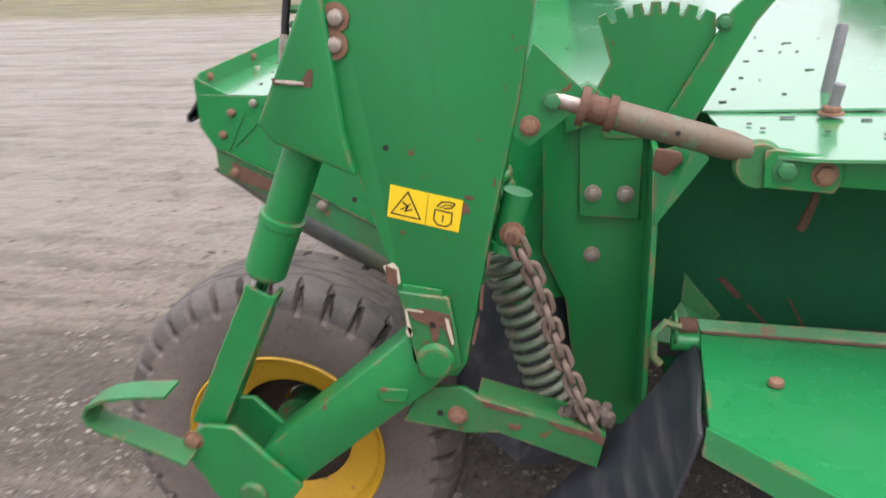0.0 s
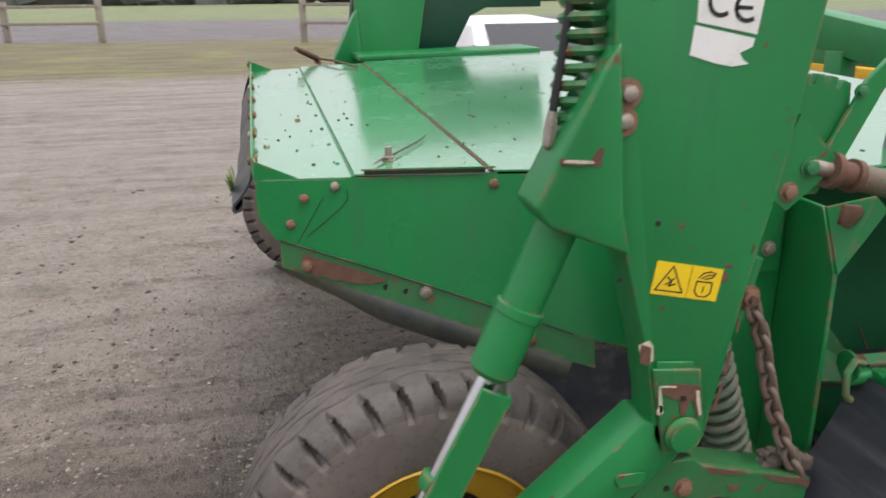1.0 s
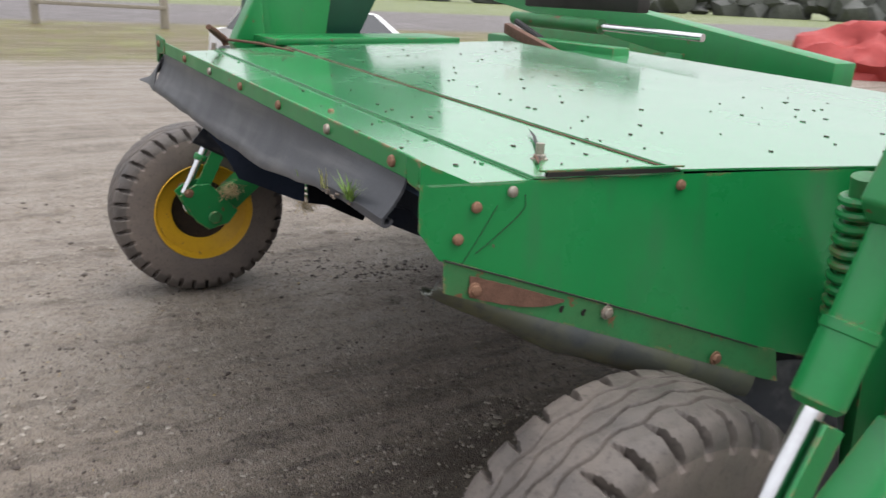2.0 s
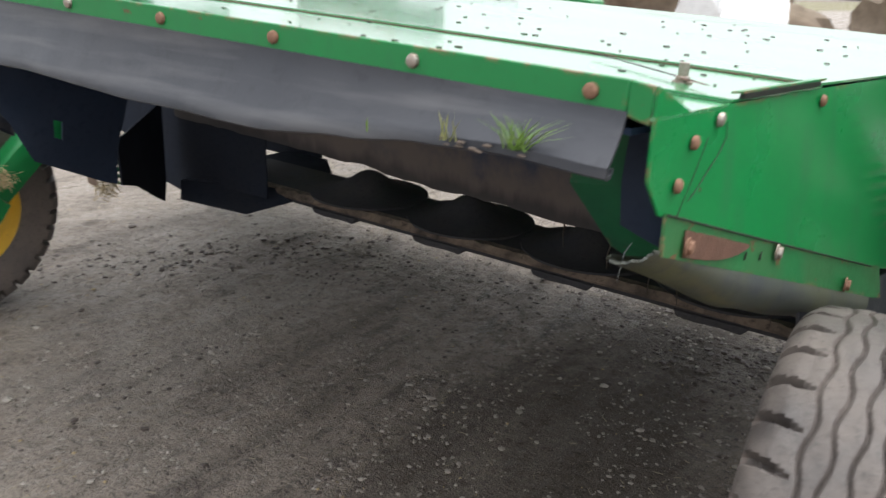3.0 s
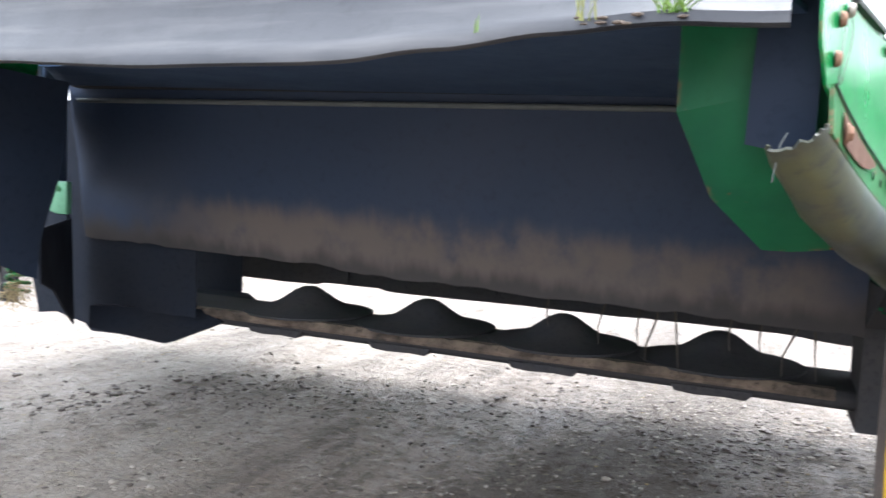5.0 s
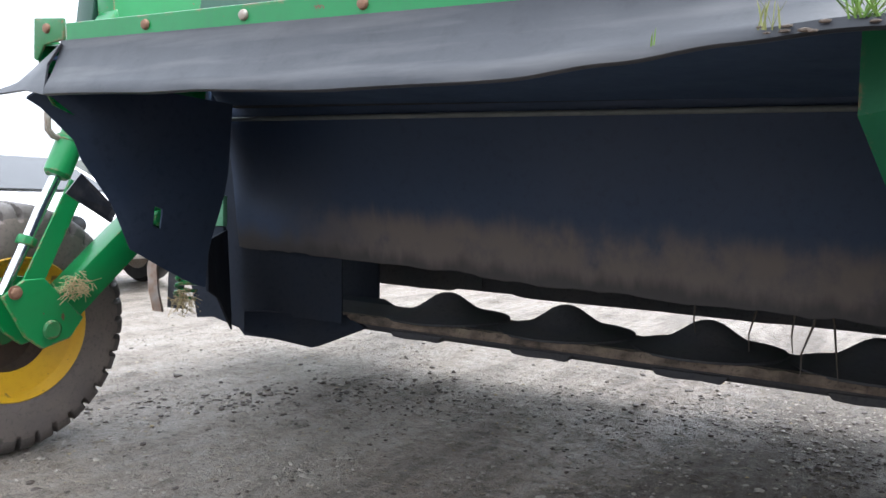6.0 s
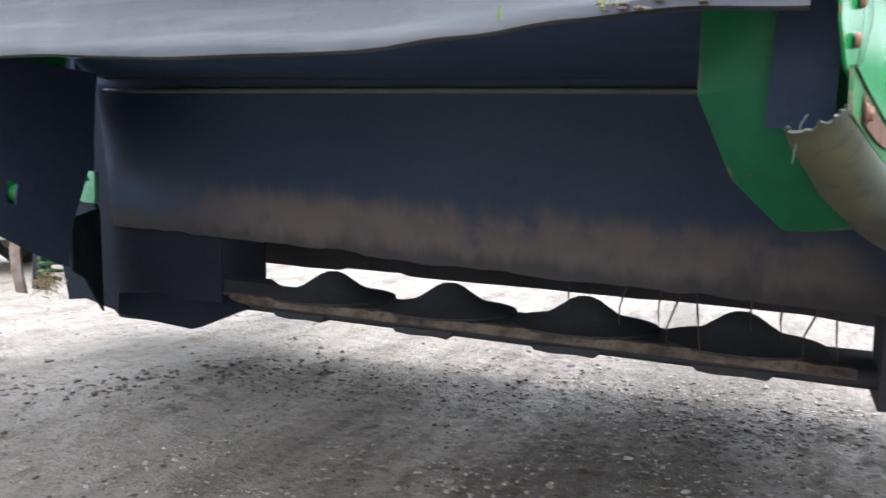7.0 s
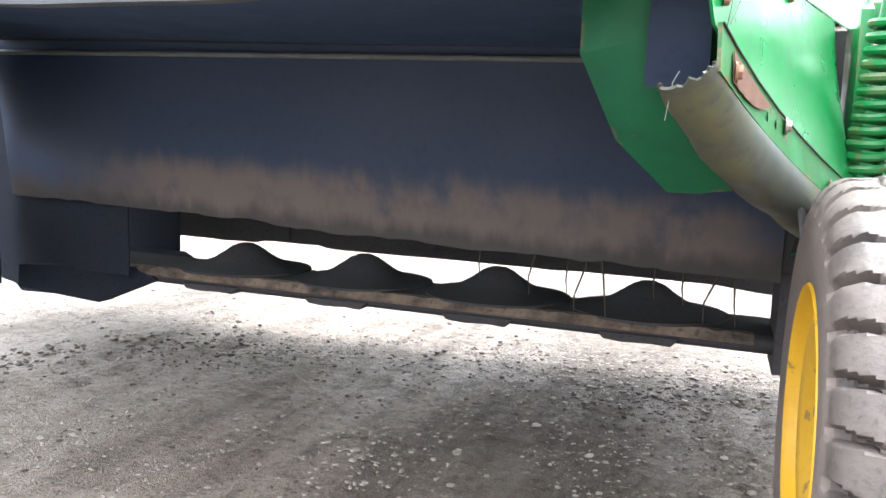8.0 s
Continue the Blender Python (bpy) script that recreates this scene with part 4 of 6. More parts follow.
def stroke(pts, width, name="picture_line", closed=False):
    bm = bmesh.new()
    line = pts + [pts[0]] if closed else pts
    for (u0, v0), (u1, v1) in zip(line, line[1:]):
        a, b = Vector(on_sticker(u0, v0)), Vector(on_sticker(u1, v1))
        n = (b - a).normalized().orthogonal() * width / 2
        e = (b - a).normalized() * width * 0.3
        prism(bm, [tuple(a + n - e), tuple(b + n + e), tuple(b - n + e), tuple(a - n - e)], "x", 0.5615, 0.5619)
    return part(name, bm, PRINT, sticker, smooth=False)


stroke([(0.25, 0.10), (0.46, 0.86), (0.05, 0.86)], 0.0022, closed=True)
stroke([(0.20, 0.45), (0.27, 0.55), (0.24, 0.7), (0.33, 0.62)], 0.0026)
stroke([(0.30, 0.45), (0.25, 0.57), (0.18, 0.68)], 0.0020)
stroke([(0.53, 0.04), (0.53, 0.97)], 0.0006)
stroke([(0.64, 0.45), (0.64, 0.78), (0.70, 0.90), (0.82, 0.90), (0.88, 0.78), (0.88, 0.45), (0.64, 0.45)], 0.0022)
stroke([(0.76, 0.58), (0.76, 0.78)], 0.0020)
stroke([(0.66, 0.34), (0.72, 0.18), (0.82, 0.12), (0.90, 0.16), (0.86, 0.30), (0.76, 0.36)], 0.0022)
stroke([(0.70, 0.36), (0.78, 0.24), (0.86, 0.22)], 0.0018)

# torn white plate stickers
ce = flat([(0.628, 1.412), (0.733, 1.410), (0.725, 1.347), (0.628, 1.366)], WHITE, "approval_sticker", near_leg, 0.5602, "white sticker with two black letters", 0.001)
flat([(0.625, 1.362), (0.722, 1.342), (0.720, 1.330), (0.700, 1.322), (0.706, 1.312), (0.716, 1.306), (0.690, 1.303), (0.664, 1.308), (0.621, 1.321)], WHITE,
     "torn_sticker", near_leg, 0.5602, "torn grey-white sticker", 0.001)


def letter(cy, cz, r, bar):
    bm = bmesh.new()
    pts = [(cy + r * math.cos(radians(a)), cz + r * math.sin(radians(a))) for a in range(55, 306, 25)]
    for (y0, z0), (y1, z1) in zip(pts, pts[1:]):
        a, b = Vector((y0, z0)), Vector((y1, z1))
        n = (b - a).normalized().orthogonal() * 0.0032
        prism(bm, [tuple(a + n), tuple(b + n), tuple(b - n), tuple(a - n)], "x", 0.5613, 0.5617)
    if bar:
        prism(bm, [(cy - r, cz + 0.003), (cy + r * 0.4, cz + 0.001), (cy + r * 0.4, cz - 0.004), (cy - r, cz - 0.003)], "x", 0.5613, 0.5617)
    part("letter", bm, PRINT, ce, smooth=False)


letter(0.664, 1.393, 0.019, False)
letter(0.706, 1.385, 0.019, True)

# float coil and hose above the near cylinder
bm = bmesh.new()
tube(bm, coil_points((0.296, 0.766, 0.735), (0.316, 0.707, 1.055), 0.034, 13, 16), 0.0088, 8)
part("float_spring", bm, GREEN, mower, "thick green coil spring")
bm = bmesh.new()
tube(bm, [(0.294, 0.772, 0.70), (0.2965, 0.765, 0.745)], 0.026, 16)
part("spring_seat", bm, GREEN_DIRTY, mower)
bm = bmesh.new()
tube(bm, [(0.316, 0.708, 1.045), (0.318, 0.700, 1.085)], 0.026, 16)
part("spring_seat", bm, GREEN_DIRTY, mower)
for dx, y, z0 in ((0.0, 0.475, 1.215), (-2.75, 0.585, 1.15)):
    bm = bmesh.new()
    tube(bm, coil_points((0.50 + dx, y, z0), (0.50 + dx, y + (0.03 if dx == 0 else -0.08), z0 + 0.40), 0.034, 17, 12), 0.0075, 6)
    part("float_spring", bm, GREEN_DIRTY, mower, "dark green coil spring")
bm = bmesh.new()
tube(bm, [(0.52, 0.432, 1.225), (0.52, 0.436, 1.26), (0.515, 0.448, 1.33), (0.51, 0.462, 1.42), (0.50, 0.48, 1.55)], 0.0065, 10)
hose = part("hydraulic_hose", bm, HOSE, mower, "black hydraulic hose")
bm = bmesh.new()
tube(bm, [(0.52, 0.428, 1.195), (0.52, 0.432, 1.228), (0.52, 0.434, 1.245)], [0.010, 0.010, 0.0075], 6)
tube(bm, [(0.52, 0.428, 1.200), (0.51, 0.445, 1.185)], 0.010, 10)
part("hose_fitting", bm, BOLT, hose, "zinc hose fitting")

# suspension spring, tube and chain beside the near leg
bm = bmesh.new()
tube(bm, coil_points((0.43, 0.752, 0.872), (0.43, 0.860, 0.525), 0.038, 14.5, 16), 0.0078, 8)
part("suspension_spring", bm, SPRING, mower, "green coil spring with mud and rust")
bm = bmesh.new()
tube(bm, [(0.505, 0.772, 0.905), (0.505, 0.792, 0.99)], 0.024, 20)
tube(bm, [(0.505, 0.772, 0.905), (0.505, 0.769, 0.89)], 0.030, 20)
holder = part("spring_holder", bm, GREEN, mower)
bolt((0.528, 0.784, 0.925), (1, 0, 0), 0.016, BOLT_RUST, holder)


def chain(points, wire, length):
    """Oval links along a line."""
    line = [Vector(p) for p in points]
    total = sum((b - a).length for a, b in zip(line, line[1:]))
    n = int(total / (length * 0.62))
    links = []
    for k in range(n):
        s = total * (k + 0.5) / n
        for a, b in zip(line, line[1:]):
            if s <= (b - a).length:
                way, p = (b - a).normalized(), a + (b - a).normalized() * s
                break
            s -= (b - a).length
        side = way.cross(Vector((1, 0.2, 0))).normalized()
        if k % 2:
            side = way.cross(side).normalized()
        bm = bmesh.new()
        pts = []
        for i in range(16):
            a = 2 * math.pi * i / 16
            pts.append(p + way * (length / 2 - length * 0.28) * (1 if math.cos(a) > 0 else -1) + way * math.cos(a) * length * 0.28 + side * math.sin(a) * length * 0.30)
        tube(bm, pts, wire, 8, closed=True)
        links.append(bm)
    return links


chain_root = part("chain_shackle", tube(bmesh.new(), [(0.50, 0.784, 0.925), (0.548, 0.784, 0.925)], 0.008, 10), RUST, mower, "rusty chain on a pin")
for link in chain([(0.53, 0.788, 0.915), (0.525, 0.822, 0.845), (0.52, 0.845, 0.77), (0.52, 0.866, 0.70), (0.525, 0.895, 0.63), (0.53, 0.930, 0.56)], 0.0058, 0.042):
    part("link", link, CHAIN, chain_root)

# tension link below the leg
bm = bmesh.new()
prism(bm, [(0.585, 0.565), (0.625, 0.640), (0.700, 0.640), (0.725, 0.622), (0.945, 0.560), (0.932, 0.492), (0.757, 0.553), (0.70, 0.548)], "x", 0.533, 0.545)
prism(bm, [(0.72, 0.620), (0.945, 0.560), (0.945, 0.552), (0.72, 0.612)], "x", 0.47, 0.533)
tension = part("tension_link", soft(bm, 0.0015, 1), GREEN_DIRTY, mower, "muddy green lever")
bolt((0.545, 0.686, 0.585), (1, 0, 0), 0.014, BOLT_RUST, tension)
bm = bmesh.new()
lathe(bm, [(0.0, 0.0), (0.006, 0.0), (0.006, 0.0012), (0.0, 0.0012)], (0.545, 0.655, 0.588), (1, 0, 0), 12)
part("bolt_hole", bm, PRINT, tension)
for pts in ([(0.728, 0.619), (0.800, 0.599), (0.815, 0.590), (0.770, 0.598), (0.735, 0.606)], [(0.840, 0.586), (0.943, 0.559), (0.941, 0.540), (0.915, 0.555), (0.87, 0.566)], [(0.775, 0.575), (0.800, 0.572), (0.795, 0.562), (0.778, 0.563)]):
    bm = bmesh.new()
    prism(bm, pts, "x", 0.5452, 0.5464)
    part("rust_patch", bm, RUST, tension, "rusty soiled edge")
bm = bmesh.new()
for k in range(26):
    p = Vector((0.50 + random.uniform(-0.025, 0.025), 0.90 + random.uniform(-0.04, 0.05), 0.575 + random.uniform(-0.01, 0.012)))
    bmesh.ops.create_icosphere(bm, subdivisions=1, radius=random.uniform(0.006, 0.016), matrix=Matrix.Translation(p))
tagged(part("mud_clod", bm, SOIL, tension, "clods of mud and plant remains"), kind="stuff")

# frame tower
bm = bmesh.new()
prism(bm, [(0.82, 1.09), (0.82, 0.80), (0.866, 0.70), (0.90, 0.42), (1.02, 0.42), (1.02, 1.11), (0.99, 1.125), (0.86, 1.11)], "x", 0.275, 0.30)
tower = part("frame_tower", soft(bm, 0.003), GREEN, mower)
bm = bmesh.new()
prism(bm, [(0.884, 1.105), (0.998, 1.10), (0.998, 0.875), (0.888, 0.88)], "x", 0.301, 0.311)
bracket = part("bolted_plate", soft(bm, 0.002, 1), GREEN, tower)
for y, z in ((0.913, 0.926), (0.971, 0.925), (0.914, 1.07), (0.975, 1.065)):
    bolt((0.311, y, z), (1, 0, 0), 0.012, BOLT, bracket)
bolt((0.300, 0.914, 0.80), (1, 0, 0), 0.012, BOLT, tower)
bm = bmesh.new()
prism(bm, [(0.302, 0.47), (0.43, 0.50), (0.452, 0.56), (0.452, 0.917), (0.40, 1.03), (0.302, 1.03)], "y", 1.008, 1.018)
part("tower_flange", soft(bm, 0.0015, 1), GREEN, tower)
bm = bmesh.new()
slab(bm, [(0.452, 1.012, 0.917), (0.462, 1.088, 1.035), (0.450, 1.070, 1.058), (0.400, 1.012, 1.030)], 0.006, (1, 0, 0))
part("gusset", bm, GREEN, tower)
bm = bmesh.new()
prism(bm, [(0.86, 1.11), (0.90, 1.13), (0.96, 1.08), (0.86, 1.04)], "x", 0.30, 0.33)
part("tower_web", soft(bm, 0.003), GREEN, tower)

bm = bmesh.new()
prism(bm, [(1.007, 1.048), (1.046, 1.042), (1.051, 1.027), (1.025, 1.001), (1.002, 1.012)], "x", 0.445, 0.456)
part("rusty_bracket", soft(bm, 0.004), RUST, tower, "rusty steel bracket")
# toothed quadrant and its lever
bm = bmesh.new()
pivot_y, pivot_z, radius = 1.01, 1.045, 0.215
pts = [(0.935, 1.160), (0.905, 1.10), (0.93, 1.03), (1.06, 1.03), (1.09, 1.10), (1.105, 1.205)]
angles = [math.atan2(1.225 - pivot_z, 1.095 - pivot_y), math.atan2(1.238 - pivot_z, 0.910 - pivot_y)]
teeth = 6
for k in range(teeth * 10 + 6):
    a = angles[0] + (angles[1] - angles[0]) * k / (teeth * 10 + 5)
    r = radius if k % 10 <= 5 else radius - 0.019
    pts.append((pivot_y + r * math.cos(a), pivot_z + r * math.sin(a)))
prism(bm, pts, "x", 0.297, 0.314)
quadrant = part("quadrant", bm, GREEN, mower, "green toothed quadrant plate")
bm = bmesh.new()
prism(bm, [(1.02, 1.05), (1.125, 1.245), (1.165, 1.285), (1.205, 1.303), (1.235, 1.308), (1.235, 1.276), (1.195, 1.265), (1.165, 1.225), (1.075, 1.05)], "x", 0.316, 0.328)
lever = part("lever", soft(bm, 0.002, 1), GREEN, quadrant)
bolt((0.328, 1.115, 1.226), (1, 0, 0), 0.011, BOLT_GREEN, lever)
bm = bmesh.new()
prism(bm, [(1.225, 1.312), (1.34, 1.312), (1.342, 1.276), (1.228, 1.272)], "x", 0.310, 0.334)
part("grip", soft(bm, 0.006), PRINT, lever, "black plastic grip")

# turnbuckle
bm = bmesh.new()
prism(bm, [(0.795, 1.169), (0.786, 1.097), (0.814, 1.077), (0.868, 1.121), (0.897, 1.154), (0.819, 1.228)], "x", 0.545, 0.555)
lug = part("link_lug", bm, GREEN, mower)
bolt((0.555, 0.814, 1.108), (1, 0, 0), 0.012, BOLT_RUST, lug)
bolt((0.555, 0.847, 1.145), (1, 0, 0), 0.013, BOLT_GREEN, lug)
p0, p1 = Vector((0.548, 0.868, 1.142)), Vector((0.554, 1.130, 1.071))
way = (p1 - p0).normalized()
bm = bmesh.new()
tube(bm, [p0 + way * 0.06, p0 + way * 0.075, p1 - way * 0.03, p1], [0.020, 0.022, 0.021, 0.016], 24)
buckle = part("turnbuckle", bm, BUCKLE, mower, "worn steel top link with rusty collars")
bm = bmesh.new()
tube(bm, [p0 + way * 0.018, p0 + way * 0.030], 0.029, 20)
tube(bm, [p0 + way * 0.030, p0 + way * 0.060], 0.021, 12)
tube(bm, [p0 + way * 0.060, p0 + way * 0.072], 0.027, 20)
part("collar", bm, RUST, buckle, "rusty collar")
bm = bmesh.new()
tube(bm, [p0 - way * 0.02, p0 + way * 0.02], 0.014, 12)
part("thread", bm, STEEL, buckle)
bm = bmesh.new()
tube(bm, [p0.lerp(p1, 0.6) + Vector((0.018, 0, 0.002)), p0.lerp(p1, 0.6) + Vector((0.0225, 0, 0.002))], 0.004, 10)
part("bolt_hole", bm, PRINT, buckle)
bm = bmesh.new()
lathe(bm, [(0.0, -0.012), (0.032, -0.012), (0.036, -0.006), (0.036, 0.006), (0.032, 0.012), (0.0, 0.012)], (0.556, 1.142, 1.052), (1, 0, 0), 24)
part("rod_end", bm, GREEN_DIRTY, buckle)

# front rail, front deck, inner wall, cutter bar cover
bm = bmesh.new()
prism(bm, [(1.152, 1.028), (1.147, 1.050), (1.152, 1.072), (2.05, 1.016), (2.05, 0.971)], "x", 0.530, 0.568)
rail = part("front_rail", soft(bm, 0.003), GREEN, mower)
bm = bmesh.new()
prism(bm, [(1.148, 1.022), (1.146, 1.076), (1.160, 1.079), (1.244, 1.068), (1.253, 1.054), (1.253, 1.032), (1.244, 1.014)], "x", 0.5685, 0.575)
end_tab = part("end_tab", soft(bm, 0.0015, 1), GREEN, rail, "green bolted end tab")
bolt((0.575, 1.176, 1.049), (1, 0, 0), 0.014, BOLT_GREEN, end_tab)
bolt((0.575, 1.228, 1.043), (1, 0, 0), 0.014, BOLT_RUST, end_tab)
bm = bmesh.new()
slab(bm, [(0.28, 1.10, 1.068), (0.555, 1.118, 1.064), (0.598, 1.215, 1.066), (0.60, 2.05, 1.066), (-1.7, 2.05, 1.13), (-1.7, 1.52, 1.122), (0.28, 1.36, 1.070)], 0.005, (0, 0, 1))
front_deck = part("front_deck", bm, DECK, mower, "green sheet deck with drilled holes")
for x, y, w in ((0.353, 1.223, 0.012), (0.372, 1.339, 0.008), (0.43, 1.17, 0.004), (0.40, 1.155, 0.004), (0.45, 1.26, 0.005), (0.47, 1.34, 0.006), (0.36, 1.42, 0.007), (0.42, 1.50, 0.006)):
    bm = bmesh.new()
    slab(bm, [(x - 0.004, y - w, 1.0745), (x + 0.004, y - w, 1.0745), (x + 0.003, y + w, 1.0745), (x - 0.004, y + w, 1.0745)], 0.0012, (0, 0, 1))
    part("bolt_hole", bm, PRINT, front_deck)
for x, y, w in ((0.251, 1.136, 0.009), (-0.01, 1.342, 0.012), (-0.333, 1.369, 0.012), (-0.241, 1.291, 0.008), (-0.121, 1.239, 0.008), (0.15, 1.17, 0.006), (0.20, 1.25, 0.005), (0.05, 1.20, 0.006)):
    z = deck_z(x, y) + 0.0112
    bm = bmesh.new()
    slab(bm, [(x - 0.005, y - 0.7 * w, z), (x + 0.006, y - 0.7 * w, z), (x + 0.004, y + 0.7 * w, z), (x - 0.006, y + 0.7 * w, z)], 0.0012, (0, 0, 1))
    part("bolt_hole", bm, PRINT, front_deck)
for foot, top, r in (((0.186, 1.325, 1.082), (0.186, 1.337, 1.204), 0.0105), ((0.347, 1.291, 1.078), (0.347, 1.299, 1.129), 0.0095)):
    bm = bmesh.new()
    tube(bm, [foot, Vector(foot).lerp(Vector(top), 0.95), top], [r, r, r * 0.7], 12)
    part("stud", bm, STUD, front_deck, "bare grey steel stud")
bolt((0.347, 1.291, 1.080), (0, 0, 1), 0.016, BOLT_RUST, front_deck)
# recess wall and floor, with the deck's shade put into their green
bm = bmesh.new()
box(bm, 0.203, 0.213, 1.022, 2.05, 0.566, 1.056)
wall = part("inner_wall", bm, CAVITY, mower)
for pts in ([(1.163, 0.719), (1.174, 0.724), (1.213, 0.682), (1.203, 0.676)], [(1.222, 0.664), (1.226, 0.667), (1.268, 0.623), (1.261, 0.621)], [(1.299, 0.682), (1.302, 0.683), (1.339, 0.620), (1.334, 0.618)]):
    bm = bmesh.new()
    prism(bm, pts, "x", 0.2132, 0.2146)
    part("scratch", bm, RUST, wall, "rusty scratch")
bm = bmesh.new()
tube(bm, [(0.35, 1.290, 1.06), (0.35, 1.284, 0.93), (0.35, 1.272, 0.890), (0.352, 1.266, 0.876)], [0.005, 0.007, 0.009, 0.008], 8)
part("hanging_pin", bm, RUST, front_deck, "rusty pin under the deck")
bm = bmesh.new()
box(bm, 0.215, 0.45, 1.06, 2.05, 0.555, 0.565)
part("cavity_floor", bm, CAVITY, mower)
bm = bmesh.new()
slab(bm, [(0.345, 1.081, 0.788), (0.345, 1.150, 0.705), (0.345, 1.135, 0.690), (0.345, 1.078, 0.725)], 0.004, (1, 0, 0))
slab(bm, [(0.345, 1.078, 0.725), (0.345, 1.135, 0.690), (0.40, 1.125, 0.655), (0.40, 1.030, 0.672)], 0.004, (0.5, 0, 1))
part("inner_bracket", bm, GREEN_DIRTY, mower, "bent green bracket")
bm = bmesh.new()
slab(bm, [(0.466, 1.098, 0.724), (0.752, 1.075, 0.729), (0.881, 1.209, 0.729), (1.14, 1.49, 0.722), (1.20, 2.05, 0.705), (0.466, 2.05, 0.685)], 0.005, (0, 0, 1))
cover = part("cutter_cover", bm, COVER, mower, "green sheet cover over the cutter bar")
bm = bmesh.new()
slab(bm, [(0.752, 1.075, 0.733), (0.881, 1.209, 0.733), (0.884, 1.206, 0.689), (0.755, 1.072, 0.689)], 0.005, (1, -1, 0))
slab(bm, [(0.881, 1.209, 0.733), (1.14, 1.49, 0.727), (1.144, 1.487, 0.683), (0.884, 1.206, 0.689)], 0.005, (1, -1, 0))
slab(bm, [(1.14, 1.49, 0.727), (1.20, 2.05, 0.710), (1.204, 2.05, 0.665), (1.144, 1.487, 0.683)], 0.005, (1, -0.2, 0))
part("folded_lip", bm, COVER, cover)
bm = bmesh.new()
slab(bm, [(0.470, 1.097, 0.727), (0.752, 1.074, 0.732), (0.752, 1.074, 0.715), (0.470, 1.097, 0.71)], 0.004, (0, 1, 0))
part("folded_side", bm, COVER, cover)
bolt((0.628, 1.187, 0.733), (0.05, 0, 1), 0.012, BOLT_RUST, cover, "dome")
bm = bmesh.new()
slab(bm, [(0.452, 1.092, 0.746), (0.452, 2.05, 0.706), (0.468, 2.05, 0.694), (0.468, 1.097, 0.732)], 0.004, (1, 0, 1))
part("hinge_strip", bm, GREEN_DIRTY, cover, "green hinge strip with a rusty joint")
bm = bmesh.new()
tube(bm, [(0.470, 1.10, 0.7325), (0.470, 2.05, 0.6925)], 0.0035, 8)
part("hinge_rod", bm, RUST, cover, "rusty hinge rod")
bm = bmesh.new()
tube(bm, [(0.46, 1.092, 0.738), (0.46, 1.062, 0.738)], 0.014, 16)
part("hinge_end", bm, RUST, cover, "rusty hinge end")
bm = bmesh.new()
tube(bm, [(0.47, 1.052, 0.738), (0.47, 1.058, 0.738)], 0.030, 20)
tube(bm, [(0.475, 1.096, 0.715), (0.475, 1.050, 0.715)], 0.016, 16)
part("hinge_washer", soft(bm, 0.0015, 1), GREEN, cover)
bm = bmesh.new()
tube(bm, [(0.50, 1.06, 0.755), (0.505, 1.035, 0.765), (0.51, 1.018, 0.745), (0.515, 1.018, 0.705), (0.515, 1.03, 0.692)], 0.007, 10)
part("hook", bm, GREEN_DIRTY, cover, "bent steel hook with worn green paint")
bm = bmesh.new()
rows = []
for i in range(15):
    u = i / 14
    x = 0.46 + 0.29 * u
    row = []
    for k in range(11):
        v = k / 10
        out = (0.30 - 0.14 * u) * v ** 1.15
        row.append((x + 0.05 * v, 1.088 - 0.014 * u - out + 0.006 * math.sin(5 * u + 4 * v), 0.716 - (0.40 - 0.02 * u) * v))
    rows.append(row)
part("cover_skirt", sheet(bm, rows, 0.006), RUBBER, mower, "black rubber skirt below the cover")

# guard sheets over the cutting discs
for k in range(3):
    bm = bmesh.new()
    x0, x1 = -2.75 + 0.98 * k, -1.78 + 0.98 * k
    slab(bm, [(x0, 1.24, 0.80), (x1, 1.24, 0.80), (x1, 2.05, 0.70), (x0, 2.05, 0.70)], 0.005, (0, 0, 1))
    part("disc_guard", bm, GREEN, mower)
# bent strap on the near fork
bm = bmesh.new()
line = [(0.175, 0.640), (0.10, 0.634), (0.048, 0.624), (0.012, 0.606), (0.001, 0.585), (0.006, 0.566), (0.030, 0.550), (0.075, 0.536), (0.150, 0.508), (0.19, 0.49)]
sheet(bm, [[(x, y, z) for y, z in line] for x in (0.572, 0.605, 0.628)], 0.006)
part("bent_strap", bm, GREEN_DIRTY, mower, "bent steel strap with worn green paint")

# ---------------------------------------------------------------- small parts of the hood
for x, y, mat in ((-0.30, 0.03, BOLT), (-0.62, 0.12, BOLT_RUST)):
    bolt((x, y, deck_z(x, y)), (0, 0, 1), 0.008, mat, hood, "dome")


def deck_mark(pts, name, mat, label, up=0.0125):
    bm = bmesh.new()
    slab(bm, [(x, y, deck_z(x, y) + up) for x, y in pts], 0.0012, (0, 0, 1))
    return part(name, bm, mat, hood, label)


deck_mark([(-0.005, 0.246), (-0.06, 0.290), (-0.13, 0.340), (-0.20, 0.385), (-0.255, 0.410), (-0.19, 0.372), (-0.115, 0.322), (-0.05, 0.275)], "slot", PRINT, "curved adjusting slot with rusty edges")
deck_mark([(0.0, 0.240), (-0.04, 0.275), (-0.075, 0.305), (-0.06, 0.275)], "rust_patch", RUST, "rust by the slot", 0.0122)
bm = bmesh.new()
tube(bm, [(-0.052, 0.282, deck_z(-0.05, 0.28)), (-0.052, 0.282, 1.098)], 0.008, 12)
part("stud", bm, BOLT, hood, "steel stud with a nut")
